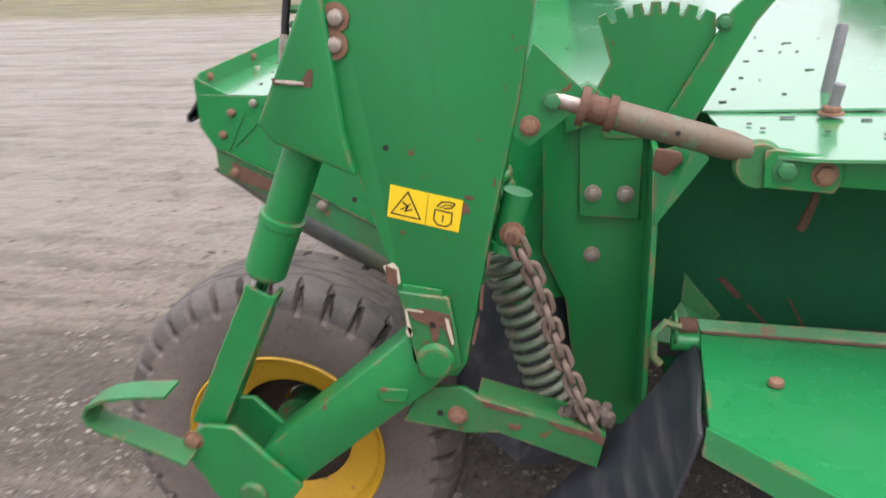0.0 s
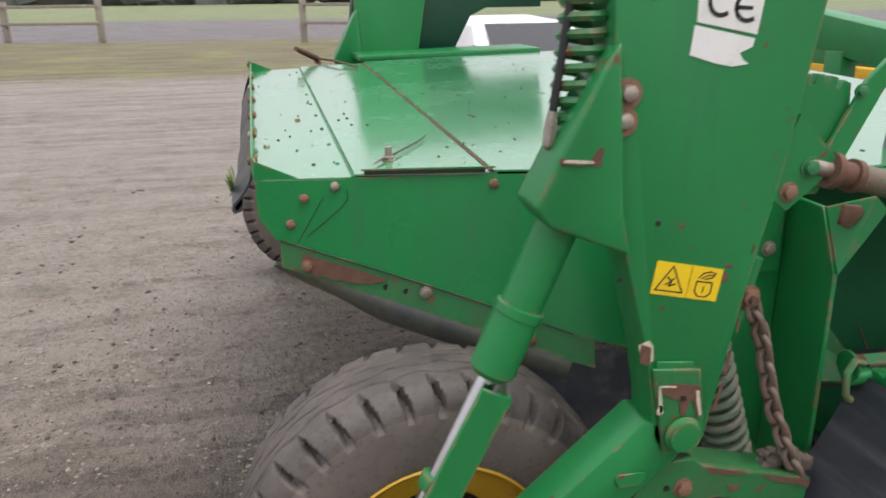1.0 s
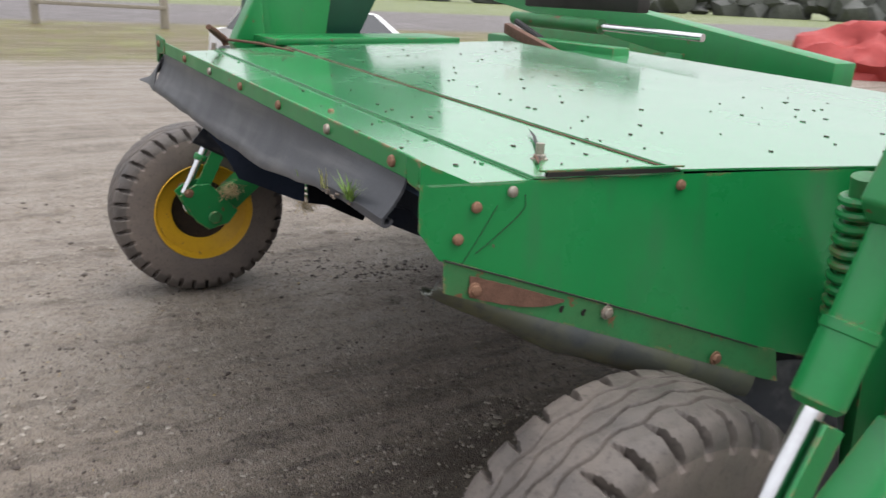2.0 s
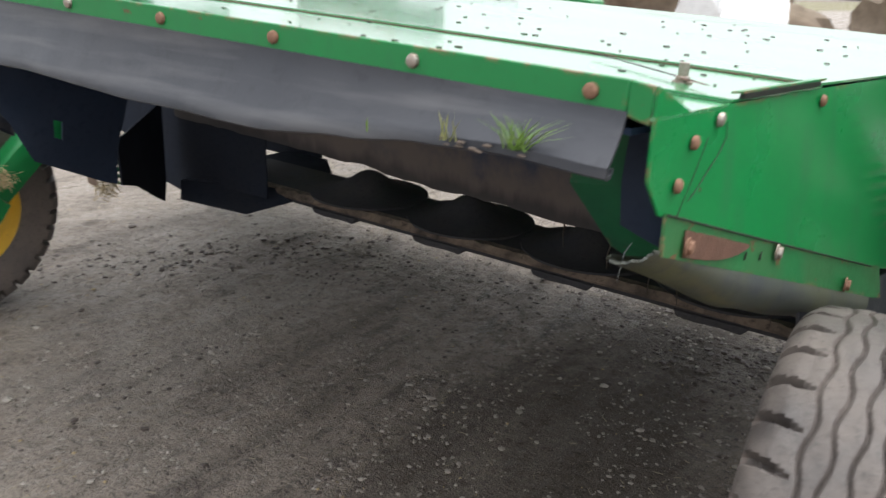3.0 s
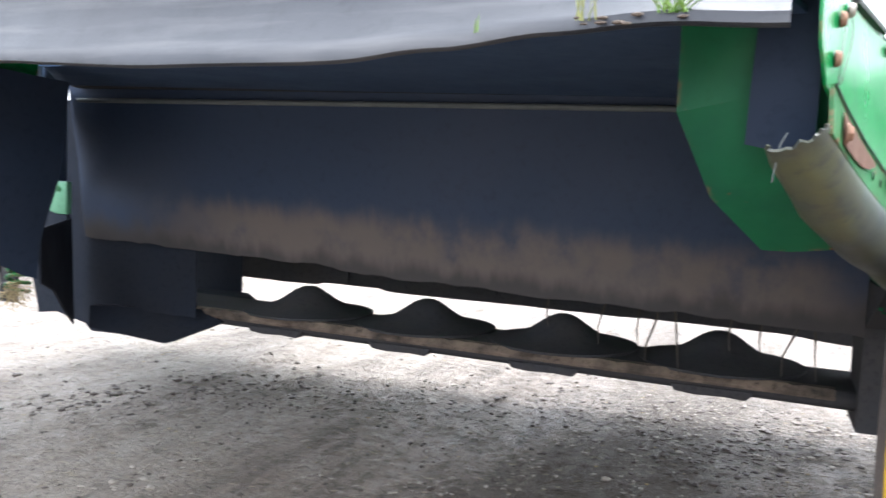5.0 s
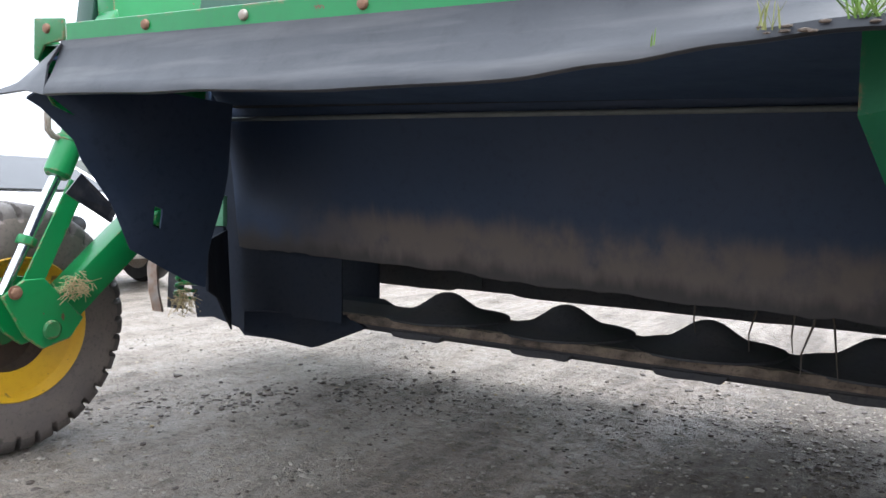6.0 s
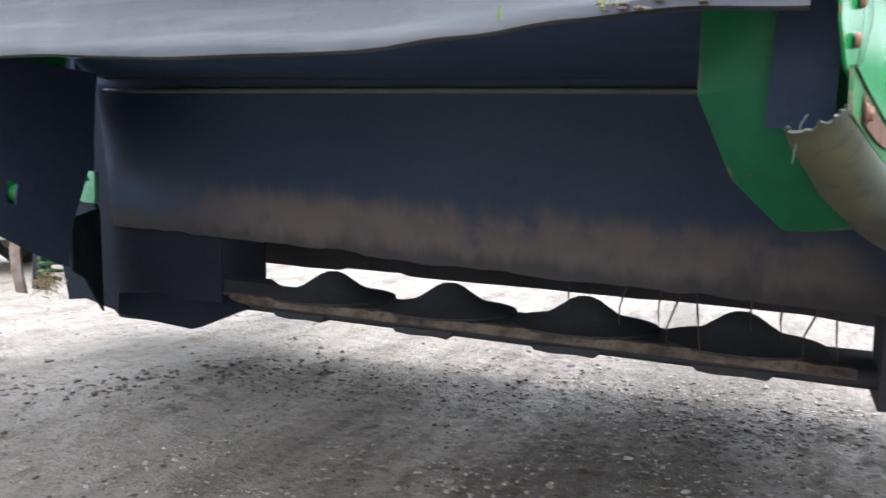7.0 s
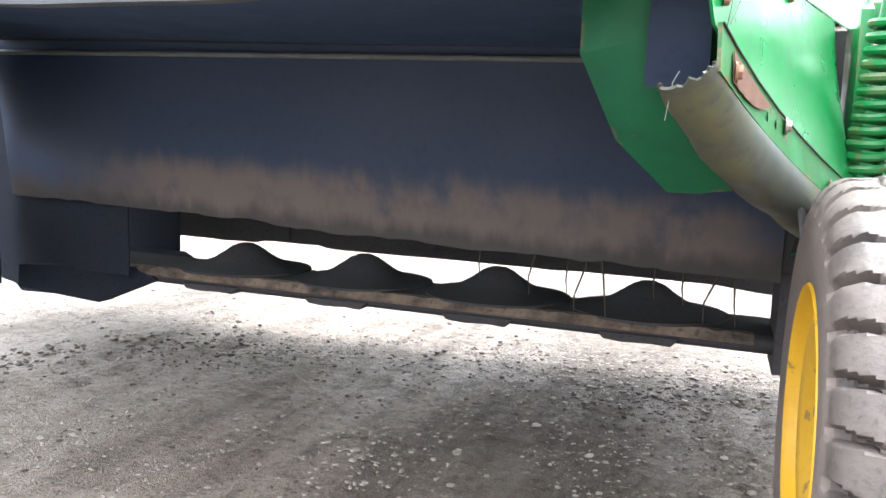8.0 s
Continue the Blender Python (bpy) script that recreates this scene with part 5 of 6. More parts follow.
bolt((-0.052, 0.282, deck_z(-0.05, 0.28) + 0.006), (0, 0, 1), 0.012, BOLT, hood)
# raised lip of the access plate beside the near edge
bm = bmesh.new()
slab(bm, [(right_edge(0.21) - 0.012, 0.21, deck_z(0, 0.21) + 0.010), (right_edge(0.47) - 0.012, 0.47, deck_z(0, 0.47) + 0.010), (right_edge(0.47) + 0.004, 0.47, deck_z(0, 0.47) + 0.012),
          (right_edge(0.21) + 0.004, 0.21, deck_z(0, 0.21) + 0.012)], 0.003, (0, 0, 1))
part("lip", bm, GREEN, hood)
bm = bmesh.new()
slab(bm, [(right_edge(y) + dx, y, deck_z(0, y) + dz) for y, dx, dz in ((0.215, -0.002, 0.004), (0.45, -0.002, 0.004), (0.45, 0.0055, 0.004), (0.215, 0.0055, 0.004))], 0.008, (0, 0, 1))
part("gap", bm, PRINT, hood, "dark gap under the raised lip")
for k in range(9):
    x = -0.08 - 0.20 * k
    bolt((x, 0.175, deck_z(x, 0.15)), (0, 0, 1), 0.005, BOLT_GREEN, hood, "dome")
# specks of dirt and leaves lying on the deck
bm = bmesh.new()
for k in range(150):
    x, y = random.uniform(-1.75, 0.28), random.uniform(0.02, 1.5)
    if x > right_edge(min(y, 1.06)) - 0.02 or (y > 1.36 and x > -0.1):
        continue
    r = random.uniform(0.0018, 0.0062)
    a0 = random.uniform(0, 6.28)
    zz = deck_z(x, y) + (0.0005 if y < 0.20 else 0.0065 if y < 0.47 else 0.0115)
    pts = [(x + r * (1.6 if i % 2 else 0.8) * math.cos(a0 + i * 1.05), y + r * 0.8 * math.sin(a0 + i * 1.05), zz) for i in range(6)]
    slab(bm, pts, 0.0015, (0, 0, 1))
litter = part("leaf_litter", bm, STALK, mower, "specks of soil and leaf litter on the deck")
tagged(litter, kind="stuff")
# seams of the side panel
def seam(pts, name="seam", r=0.0006):
    bm = bmesh.new()
    tube(bm, [(panel_x(y, z) + 0.0022, y, z) for y, z in pts], r, 6)
    return part(name, bm, PRINT, panel, "dark open seam")


seam([(0.132, 1.020), (0.100, 0.965), (0.071, 0.918), (0.064, 0.905)])
seam([(0.179, 1.036), (0.180, 1.015), (0.165, 0.997), (0.125, 0.962), (0.095, 0.938)], r=0.0007)
for y, z in ((0.245, 0.846), (0.285, 0.838)):
    bm = bmesh.new()
    lathe(bm, [(0.0, 0.0), (0.0065, 0.0), (0.0065, 0.001), (0.0, 0.001)], (panel_x(y, z) + 0.0085, y, z - 0.012), (1, 0, 0), 12)
    part("bolt_hole", bm, PRINT, panel)

# dead stalks hanging under the inner curtain
for x, lean, drop in ((-0.62, 0.012, 0.07), (-0.45, -0.012, 0.10), (-0.36, 0.008, 0.09), (-0.30, -0.03, 0.15), (-0.27, 0.03, 0.15),
                      (-0.12, 0.006, 0.07), (-0.05, 0.012, 0.08), (0.05, -0.035, 0.12), (0.075, 0.022, 0.12)):
    bm = bmesh.new()
    z = 0.535 - 0.030 * x
    drop += 0.06
    tube(bm, [(x, 1.20, z + 0.02), (x + lean * 0.3 + 0.006, 1.203, z - drop * 0.3), (x + lean * 0.9 - 0.004, 1.205, z - drop * 0.7), (x + lean, 1.205, z - drop)], [0.0034, 0.0036, 0.0024, 0.0012], 5)
    part("dead_stalk", bm, STALK, mower)

# young grass rooted in the fold of the curtain
def tuft(name, place, n, height, label, spread_=0.035, mat=None):
    bm = bmesh.new()
    for k in range(n):
        a = random.uniform(0, 6.28)
        lean = random.uniform(0.1, 1.0) * spread_
        h = height * random.uniform(0.55, 1.0)
        root = Vector(place) + Vector((random.uniform(-0.018, 0.018), random.uniform(-0.004, 0.004), 0))
        tip = root + Vector((math.cos(a) * lean * 1.6, math.sin(a) * lean * 0.4 - 0.006, h))
        mid = root.lerp(tip, 0.5) + Vector((0, 0, h * 0.12))
        w = Vector((-math.sin(a), math.cos(a) * 0.5, 0)).normalized() * 0.0013
        vs = [bm.verts.new(p) for p in (root - w, root + w, mid + w * 0.8, mid - w * 0.8, tip)]
        bm.faces.new((vs[0], vs[1], vs[2], vs[3]))
        bm.faces.new((vs[3], vs[2], vs[4]))
    return lone(name, bm, mat or BLADE, label, "grass tuft", "weeds in the curtain")


tuft("grass_tuft", (-0.15, -0.052, 1.000), 38, 0.050, "green grass tuft rooted in the rubber curtain", 0.055)
tuft("grass_tuft", (-0.245, -0.052, 0.996), 9, 0.045, "small pale grass tuft rooted in the rubber curtain", 0.015, BLADE_PALE)
tuft("grass_tuft", (-0.375, -0.052, 0.988), 2, 0.026, "single grass blades rooted in the rubber curtain", 0.005)
bm = bmesh.new()
for k in range(9):
    p = Vector((-0.205 + random.uniform(-0.06, 0.075), -0.056, 0.994 + random.uniform(-0.006, 0.006)))
    bmesh.ops.create_icosphere(bm, subdivisions=1, radius=random.uniform(0.002, 0.0042), matrix=Matrix.Translation(p) @ Matrix.Diagonal((2.2, 1.0, 0.7, 1)))
lone("soil_clump", bm, SOIL, "small clump of soil lying in the curtain fold", "soil", kind="stuff")

# far end: spring, straw and a bent strip
bm = bmesh.new()
tube(bm, coil_points((-2.09, 0.68, 0.535), (-2.08, 0.66, 0.455), 0.032, 3.5, 12), 0.006, 6)
part("suspension_spring", bm, GREEN, mower, "green coil spring")
bm = bmesh.new()
for k in range(140):
    p = Vector((-2.05 + random.gauss(0, 0.018), 0.63 + random.gauss(0, 0.018), 0.452 + random.gauss(0, 0.014)))
    d = Vector((random.uniform(-1, 1), random.uniform(-1, 1), random.uniform(-1, 0.4))).normalized() * random.uniform(0.015, 0.035)
    tube(bm, [p, p + d], 0.0012, 3)
lone("straw_clump", bm, HAY, "clump of dry straw caught below the far spring", "straw", kind="stuff")
bm = bmesh.new()
for k in range(160):
    p = Vector((-2.16 + random.gauss(0, 0.015), 0.335 + random.gauss(0, 0.022), 0.515 + random.gauss(0, 0.014)))
    d = Vector((random.uniform(-1, 1), random.uniform(-1, 1), random.uniform(-1, 0.2))).normalized() * random.uniform(0.015, 0.04)
    tube(bm, [p, p + d], 0.0012, 3)
lone("straw_clump", bm, HAY, "clump of dry straw on the far swing arm", "straw", kind="stuff")
bm = bmesh.new()
sheet(bm, [[(-2.40 + dx, 0.80, 0.62), (-2.43 + dx, 0.80, 0.52), (-2.41 + dx, 0.79, 0.44), (-2.375 + dx, 0.78, 0.372)] for dx in (0.0, 0.05)], 0.008)
part("bent_strip", bm, STEEL, mower, "grey bent metal strip")
bm = bmesh.new()
sheet(bm, [[(-2.345 + dx, 0.82, 0.66), (-2.34 + dx, 0.82, 0.52), (-2.335 + dx, 0.81, 0.385)] for dx in (0.0, 0.075)], 0.008)
part("rubber_strip", bm, RUBBER, mower, "black rubber strip")
# frame panel above the far leg, its shade put into a darker green
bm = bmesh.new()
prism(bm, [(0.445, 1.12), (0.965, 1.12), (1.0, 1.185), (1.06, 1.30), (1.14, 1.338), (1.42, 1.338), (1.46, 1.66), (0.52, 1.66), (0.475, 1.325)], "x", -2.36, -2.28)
part("frame_panel", soft(bm, 0.004), SHADE_GREEN, mower, "green panel above the far leg, darkened for its shade")
bm = bmesh.new()
prism(bm, [(0.46, 1.125), (1.30, 1.128), (1.30, 1.165), (0.46, 1.150)], "x", -2.22, -1.93)
part("frame_beam", soft(bm, 0.004), GREEN, mower)

# bent lever standing over the far edge of the deck
bm = bmesh.new()
tube(bm, [(-1.858, 0.187, 1.193), (-1.90, 0.22, 1.175), (-1.985, 0.279, 1.142), (-1.985, 0.285, 1.12)], [0.010, 0.013, 0.014, 0.012], 8)
tube(bm, [(-1.985, 0.279, 1.142), (-1.80, 0.35, 1.142), (-1.629, 0.42, 1.128)], [0.006, 0.005, 0.004], 6)
part("bent_lever", bm, RUST, mower, "bent rusty lever and rod")

# hydraulic fittings on the far cylinder
bm = bmesh.new()
tube(bm, [(-2.235, 0.372, 0.915), (-2.235, 0.345, 0.936), (-2.235, 0.315, 0.945), (-2.235, 0.300, 0.962), (-2.235, 0.299, 1.01), (-2.235, 0.31, 1.11)], 0.010, 8)
part("hose_fitting", bm, BOLT, mower, "grey elbow fitting")

# drawbar beyond the deck with cylinder and hoses
bm = bmesh.new()
slab(bm, [(-4.8, 3.45, 1.30), (-1.6, 3.55, 0.86), (-1.6, 3.75, 0.86), (-4.8, 3.65, 1.30)], 0.22, (0, 0, 1))
slab(bm, [(-2.2, 1.95, 0.50), (-2.0, 1.95, 0.50), (-2.6, 3.60, 0.50), (-2.8, 3.60, 0.50)], 0.12, (0, 0, 1))
box(bm, -2.8, -2.65, 3.50, 3.62, 0.52, 1.04)
drawbar = part("drawbar", soft(bm, 0.008), GREEN, mower)
bm = bmesh.new()
slab(bm, [(-2.55, 2.10, 1.30), (-1.75, 2.16, 1.30), (-1.75, 2.24, 1.30), (-2.55, 2.20, 1.30)], 0.11, (0, 0, 1))
part("control_box", soft(bm, 0.01), PRINT, drawbar, "black box with hoses")
bm = bmesh.new()
tube(bm, [(-2.6, 2.08, 1.235), (-1.95, 2.13, 1.225)], 0.036, 16)
part("cylinder_barrel", bm, GREEN_DIRTY, drawbar)
bm = bmesh.new()
tube(bm, [(-1.95, 2.13, 1.225), (-1.35, 2.17, 1.215)], 0.018, 12)
part("cylinder_rod", bm, CHROME, drawbar)
bm = bmesh.new()
tube(bm, [(-2.6, 2.05, 1.44), (-2.3, 2.06, 1.385), (-2.05, 2.08, 1.375), (-1.95, 2.12, 1.41)], 0.012, 8)
part("hydraulic_hose", bm, RED, drawbar, "red hydraulic hose")
bm = bmesh.new()
tube(bm, [(-2.5, 2.02, 1.22), (-2.2, 2.02, 1.12), (-1.95, 1.98, 1.12), (-1.75, 1.9, 1.14)], 0.016, 8)
part("hydraulic_hose", bm, HOSE, drawbar, "black hydraulic hose")

bm = bmesh.new()
box(bm, -2.45, -1.50, 1.80, 1.90, 0.98, 1.16)
part("gear_cover", soft(bm, 0.01), GREEN, mower)
bm = bmesh.new()
slab(bm, [(-2.25, 1.76, 1.22), (-1.50, 1.70, 1.06), (-1.50, 1.70, 1.02), (-2.25, 1.76, 1.17)], 0.04, (0, 1, 0))
part("brace", soft(bm, 0.004), RUST, mower, "rusty brown brace")

# ---------------------------------------------------------------- round the yard
def fence():
    a, b = Vector((-30.4, -14.0, 0)), Vector((-22.6, 5.0, 0))
    way = (b - a).normalized()
    total = (b - a).length
    f = thing("fence", tuple(a.lerp(b, 0.5)), "grey wooden post and rail fence along the lane", "fence")
    n = 12
    for k in (0, 2, 4, 6, 10, 12):
        p = a + way * (total * (k - 0.2) / n)
        bm = bmesh.new()
        box(bm, p.x - 0.10, p.x + 0.10, p.y - 0.10, p.y + 0.10, -0.05, 1.32 + random.uniform(-0.05, 0.05))
        part("post", soft(bm, 0.012), WOOD, f)
        if k in (6, 12):
            continue
        q = a + way * (total * (k + 1.8) / n)
        for z in (0.58, 1.12):
            bm = bmesh.new()
            sag = random.uniform(-0.03, 0.03)
            slab(bm, [(p.x + 0.10, p.y, z - 0.05), (q.x + 0.10, q.y, z - 0.05 + sag), (q.x + 0.10, q.y, z + 0.05 + sag), (p.x + 0.10, p.y, z + 0.05)], 0.05, (1, 0, 0))
            part("rail", soft(bm, 0.006), WOOD, f)
    return f


fence()


def hedge(points, height, name, label):
    bm = bmesh.new()
    for (x0, y0), (x1, y1) in zip(points, points[1:]):
        n = 34
        for k in range(n):
            u = k / n
            p = Vector((x0 + (x1 - x0) * u, y0 + (y1 - y0) * u, 0))
            for j in range(5):
                r = height * random.uniform(0.25, 0.55)
                q = p + Vector((random.uniform(-2, 2), random.uniform(-2, 2), random.uniform(0.1, 0.75) * height))
                m = Matrix.Translation(q) @ Matrix.Diagonal((r, r * 1.3, r, 1))
                bmesh.ops.create_icosphere(bm, subdivisions=1, radius=1.0, matrix=m)
    for v in bm.verts:
        v.co += Vector((noise.noise(v.co * 0.9), noise.noise(v.co * 0.9 + Vector((9, 0, 0))), 0.6 * noise.noise(v.co * 1.3))) * height * 0.25
    return lone(name, bm, HEDGE, label, "hedge", kind="stuff")


hedge([(-150, -130), (-150, -60), (-140, 0), (-120, 60), (-70, 120), (0, 140)], 5.0, "far_hedge", "hazy grey-green hedge behind the field")


def car():
    c = thing("car", (-7.2, 2.90, 0), "low white parked car with dark windows", "car")

    def set_down(bm):
        for v in bm.verts:
            v.co.y += 0.45
            v.co.z *= 0.80
        return bm

    bm = bmesh.new()
    side = [(-9.2, 0.32), (-5.35, 0.32), (-5.22, 0.45), (-5.22, 0.72), (-5.40, 0.86), (-6.25, 0.95), (-6.95, 1.36), (-8.3, 1.42), (-9.0, 1.02), (-9.25, 0.98), (-9.3, 0.5)]
    prism(bm, [(x, z) for x, z in side], "y", 1.75, 3.15)
    for v in bm.verts:
        if v.co.z > 1.0:
            v.co.y += 0.14 if v.co.y < 2.45 else -0.14
    body = part("body", soft(set_down(bm), 0.05, 3), WHITE_PAINT, c)
    bm = bmesh.new()
    slab(bm, [(-6.27, 1.92, 0.99), (-6.27, 2.98, 0.99), (-6.90, 2.90, 1.345), (-6.90, 2.00, 1.345)], 0.012)
    part("windscreen", set_down(bm), GLASS_DARK, body, "dark windscreen")
    for y, s in ((1.80, -1), (3.10, 1)):
        bm = bmesh.new()
        slab(bm, [(-6.45, y - 0.03 * s, 1.0), (-8.7, y - 0.03 * s, 1.02), (-8.25, y - 0.10 * s, 1.34), (-7.0, y - 0.10 * s, 1.31)], 0.012, (0, s, 0))
        part("side_window", set_down(bm), GLASS_DARK, body)
    for x in (-5.95, -8.55):
        for y in (2.23, 3.57):
            bm = bmesh.new()
            lathe(bm, [(0.0, -0.1), (0.28, -0.1), (0.31, -0.06), (0.31, 0.06), (0.28, 0.1), (0.0, 0.1)], (x, y, 0.31), (0, 1, 0), 24)
            w = part("wheel", bm, HOSE, c)
            bm = bmesh.new()
            lathe(bm, [(0.0, -0.112), (0.19, -0.106), (0.2, 0.106), (0.0, 0.112)], (x, y, 0.31), (0, 1, 0), 20)
            part("rim", bm, BOLT, w)
    for y in (1.95, 2.95):
        bm = bmesh.new()
        lathe(bm, [(0.0, 0.0), (0.09, 0.0), (0.08, 0.03), (0.0, 0.045)], (-5.25, y, 0.68), (1, 0, 0), 20)
        part("headlight", set_down(bm), GLASS_DARK, body)


car()


def implement():
    p = thing("farm_implement", (-4.6, 4.9, 0), "yellow and green farm implement standing in the yard", "farm machine")
    bm = bmesh.new()
    slab(bm, [(-9.0, 5.2, 0.50), (-2.0, 6.6, 0.50), (-2.0, 6.75, 0.50), (-9.0, 5.35, 0.50)], 0.14, (0, 0, 1))
    part("beam", soft(bm, 0.01), YELLOW, p, "yellow steel beam")
    for x in (-8.0, -5.5, -3.0):
        y = 5.2 + (x + 9.0) * 0.2
        bm = bmesh.new()
        tube(bm, [(x, y + 0.07, 0.5), (x + 0.1, y - 0.1, 0.25), (x + 0.12, y - 0.3, 0.0)], 0.04, 8)
        part("leg", bm, DARK, p)
    bm = bmesh.new()
    box(bm, -7.6, -5.6, 5.9, 6.8, 0.45, 1.0)
    part("gear_case", soft(bm, 0.05), GREEN_DIRTY, p)
    bm = bmesh.new()
    box(bm, -5.3, -4.3, 6.2, 6.9, 0.5, 0.85)
    part("gear_case", soft(bm, 0.05), RED, p, "red painted case")


implement()


def bale(place, r, length, turn):
    bm = bmesh.new()
    lathe(bm, [(0.0, -length / 2), (r * 0.85, -length / 2), (r * 0.97, -length / 2 + 0.08), (r, 0), (r * 0.97, length / 2 - 0.08), (r * 0.85, length / 2), (0.0, length / 2)],
          (0, 0, 0), (math.cos(turn), math.sin(turn), 0), 28)
    for v in bm.verts:
        v.co *= 1 + 0.06 * noise.noise(v.co * 3)
        v.co += Vector(place)
    return lone("wrapped_bale", bm, WRAP, "white plastic wrapped round bale on the ground", "bale", "bales at the yard's edge")


bale((-3.3, 15.2, 0.56), 0.6, 1.2, 0.3)
bale((-4.15, 15.8, 0.56), 0.6, 1.2, 1.2)
bale((-2.7, 12.8, 0.42), 0.45, 1.0, 0.2)


def heap(name, centre, size, mat, label, category):
    bm = bmesh.new()
    bmesh.ops.create_icosphere(bm, subdivisions=4, radius=1.0)
    for v in bm.verts:
        f = 1 + 0.35 * noise.noise(v.co * 1.8 + Vector(centre)) + 0.14 * noise.noise(v.co * 6)
        v.co = Vector((v.co.x * size[0] * f + centre[0], v.co.y * size[1] * f + centre[1], max(-0.1, v.co.z * size[2] * f)))
    return lone(name, bm, mat, label, category, kind="stuff")


heap("manure_heap", (2.0, 20.0, 0), (4.2, 3.0, 2.6), HEAP, "brown heap of straw and manure", "heap")
heap("manure_heap", (-6.0, 21.0, 0), (3.2, 2.2, 1.9), HEAP, "greyish brown heap of spoil", "heap")
heap("scrap_pile", (-9.5, 17.0, 0), (1.8, 1.2, 1.1), RED, "pile of red painted scrap", "scrap")


# stones and clods on the yard
def scatter(name, mat, n, lo, hi, label, category, seed, gather=0.0, area=(-5.0, 2.2, -2.6, 3.6)):
    rng = random.Random(seed)
    base = bmesh.new()
    bmesh.ops.create_icosphere(base, subdivisions=1, radius=1.0)
    tri = [[v.index for v in f.verts] for f in base.faces]
    cos = [v.co.copy() for v in base.verts]
    base.free()
    verts, faces = [], []
    for k in range(n):
        x, y = rng.uniform(area[0], area[1]), rng.uniform(area[2], area[3])
        if noise.noise(Vector((x * 3.4, y * 1.2, seed))) + 0.5 * noise.noise(Vector((x * 9, y * 6, seed))) < gather * rng.random() - 0.1:
            continue
        r = lo + (hi - lo) * rng.random() ** 3
        sx, sy, sz, rot = rng.uniform(0.7, 1.4), rng.uniform(0.7, 1.3), rng.uniform(0.3, 0.65), rng.uniform(0, 6.28)
        c, s = math.cos(rot), math.sin(rot)
        start = len(verts)
        z = ground_z(x, y)
        for co in cos:
            f = r * (1 + 0.35 * noise.noise(co * 2.0 + Vector((k * 1.7, 0, 0))))
            px, py = co.x * sx * f, co.y * sy * f
            verts.append((x + c * px - s * py, y + s * px + c * py, z + r * 0.08 + co.z * sz * f))
        faces += [[i + start for i in t] for t in tri]
    me = bpy.data.meshes.new(name)
    me.from_pydata(verts, [], faces)
    me.materials.append(mat)
    return tagged(new(name, me), label, category, kind="stuff")



# ---------------------------------------------------------------- ground
def spread(dense0, dense1, step, far):
    xs = list(np.arange(dense0, dense1 + 1e-6, step))
    s, hi, lo = step, dense1, dense0
    while hi < far:
        s *= 1.22
        hi += s
        lo -= s
        xs = [lo] + xs + [hi]
    return xs


def ground_z(x, y):
    near = max(0.0, 1 - max(abs(x + 1.5) - 8, abs(y) - 7, 0) / 6)
    v = Vector((x, y, 0))
    rough = 0.35 + 0.65 * max(0.0, min(1.0, 0.5 + 1.4 * noise.noise(Vector((x * 1.9, y * 0.7, 4)))))
    z = 0.012 * noise.noise(v * 1.3) + 0.007 * noise.noise(v * 4.1) + rough * (0.008 * noise.noise(v * 11) + 0.010 * noise.noise(v * 23) + 0.0065 * noise.noise(v * 44))
    return z * near


gx, gy = spread(-4.2, 2.0, 0.02, 500), spread(-2.0, 3.0, 0.02, 500)
me = bpy.data.meshes.new("ground")
verts = [(x, y, ground_z(x, y)) for y in gy for x in gx]
nx = len(gx)
faces = [(j * nx + i, j * nx + i + 1, (j + 1) * nx + i + 1, (j + 1) * nx + i) for j in range(len(gy) - 1) for i in range(nx - 1)]
me.from_pydata(verts, [], faces)
me.polygons.foreach_set("use_smooth", [True] * len(me.polygons))


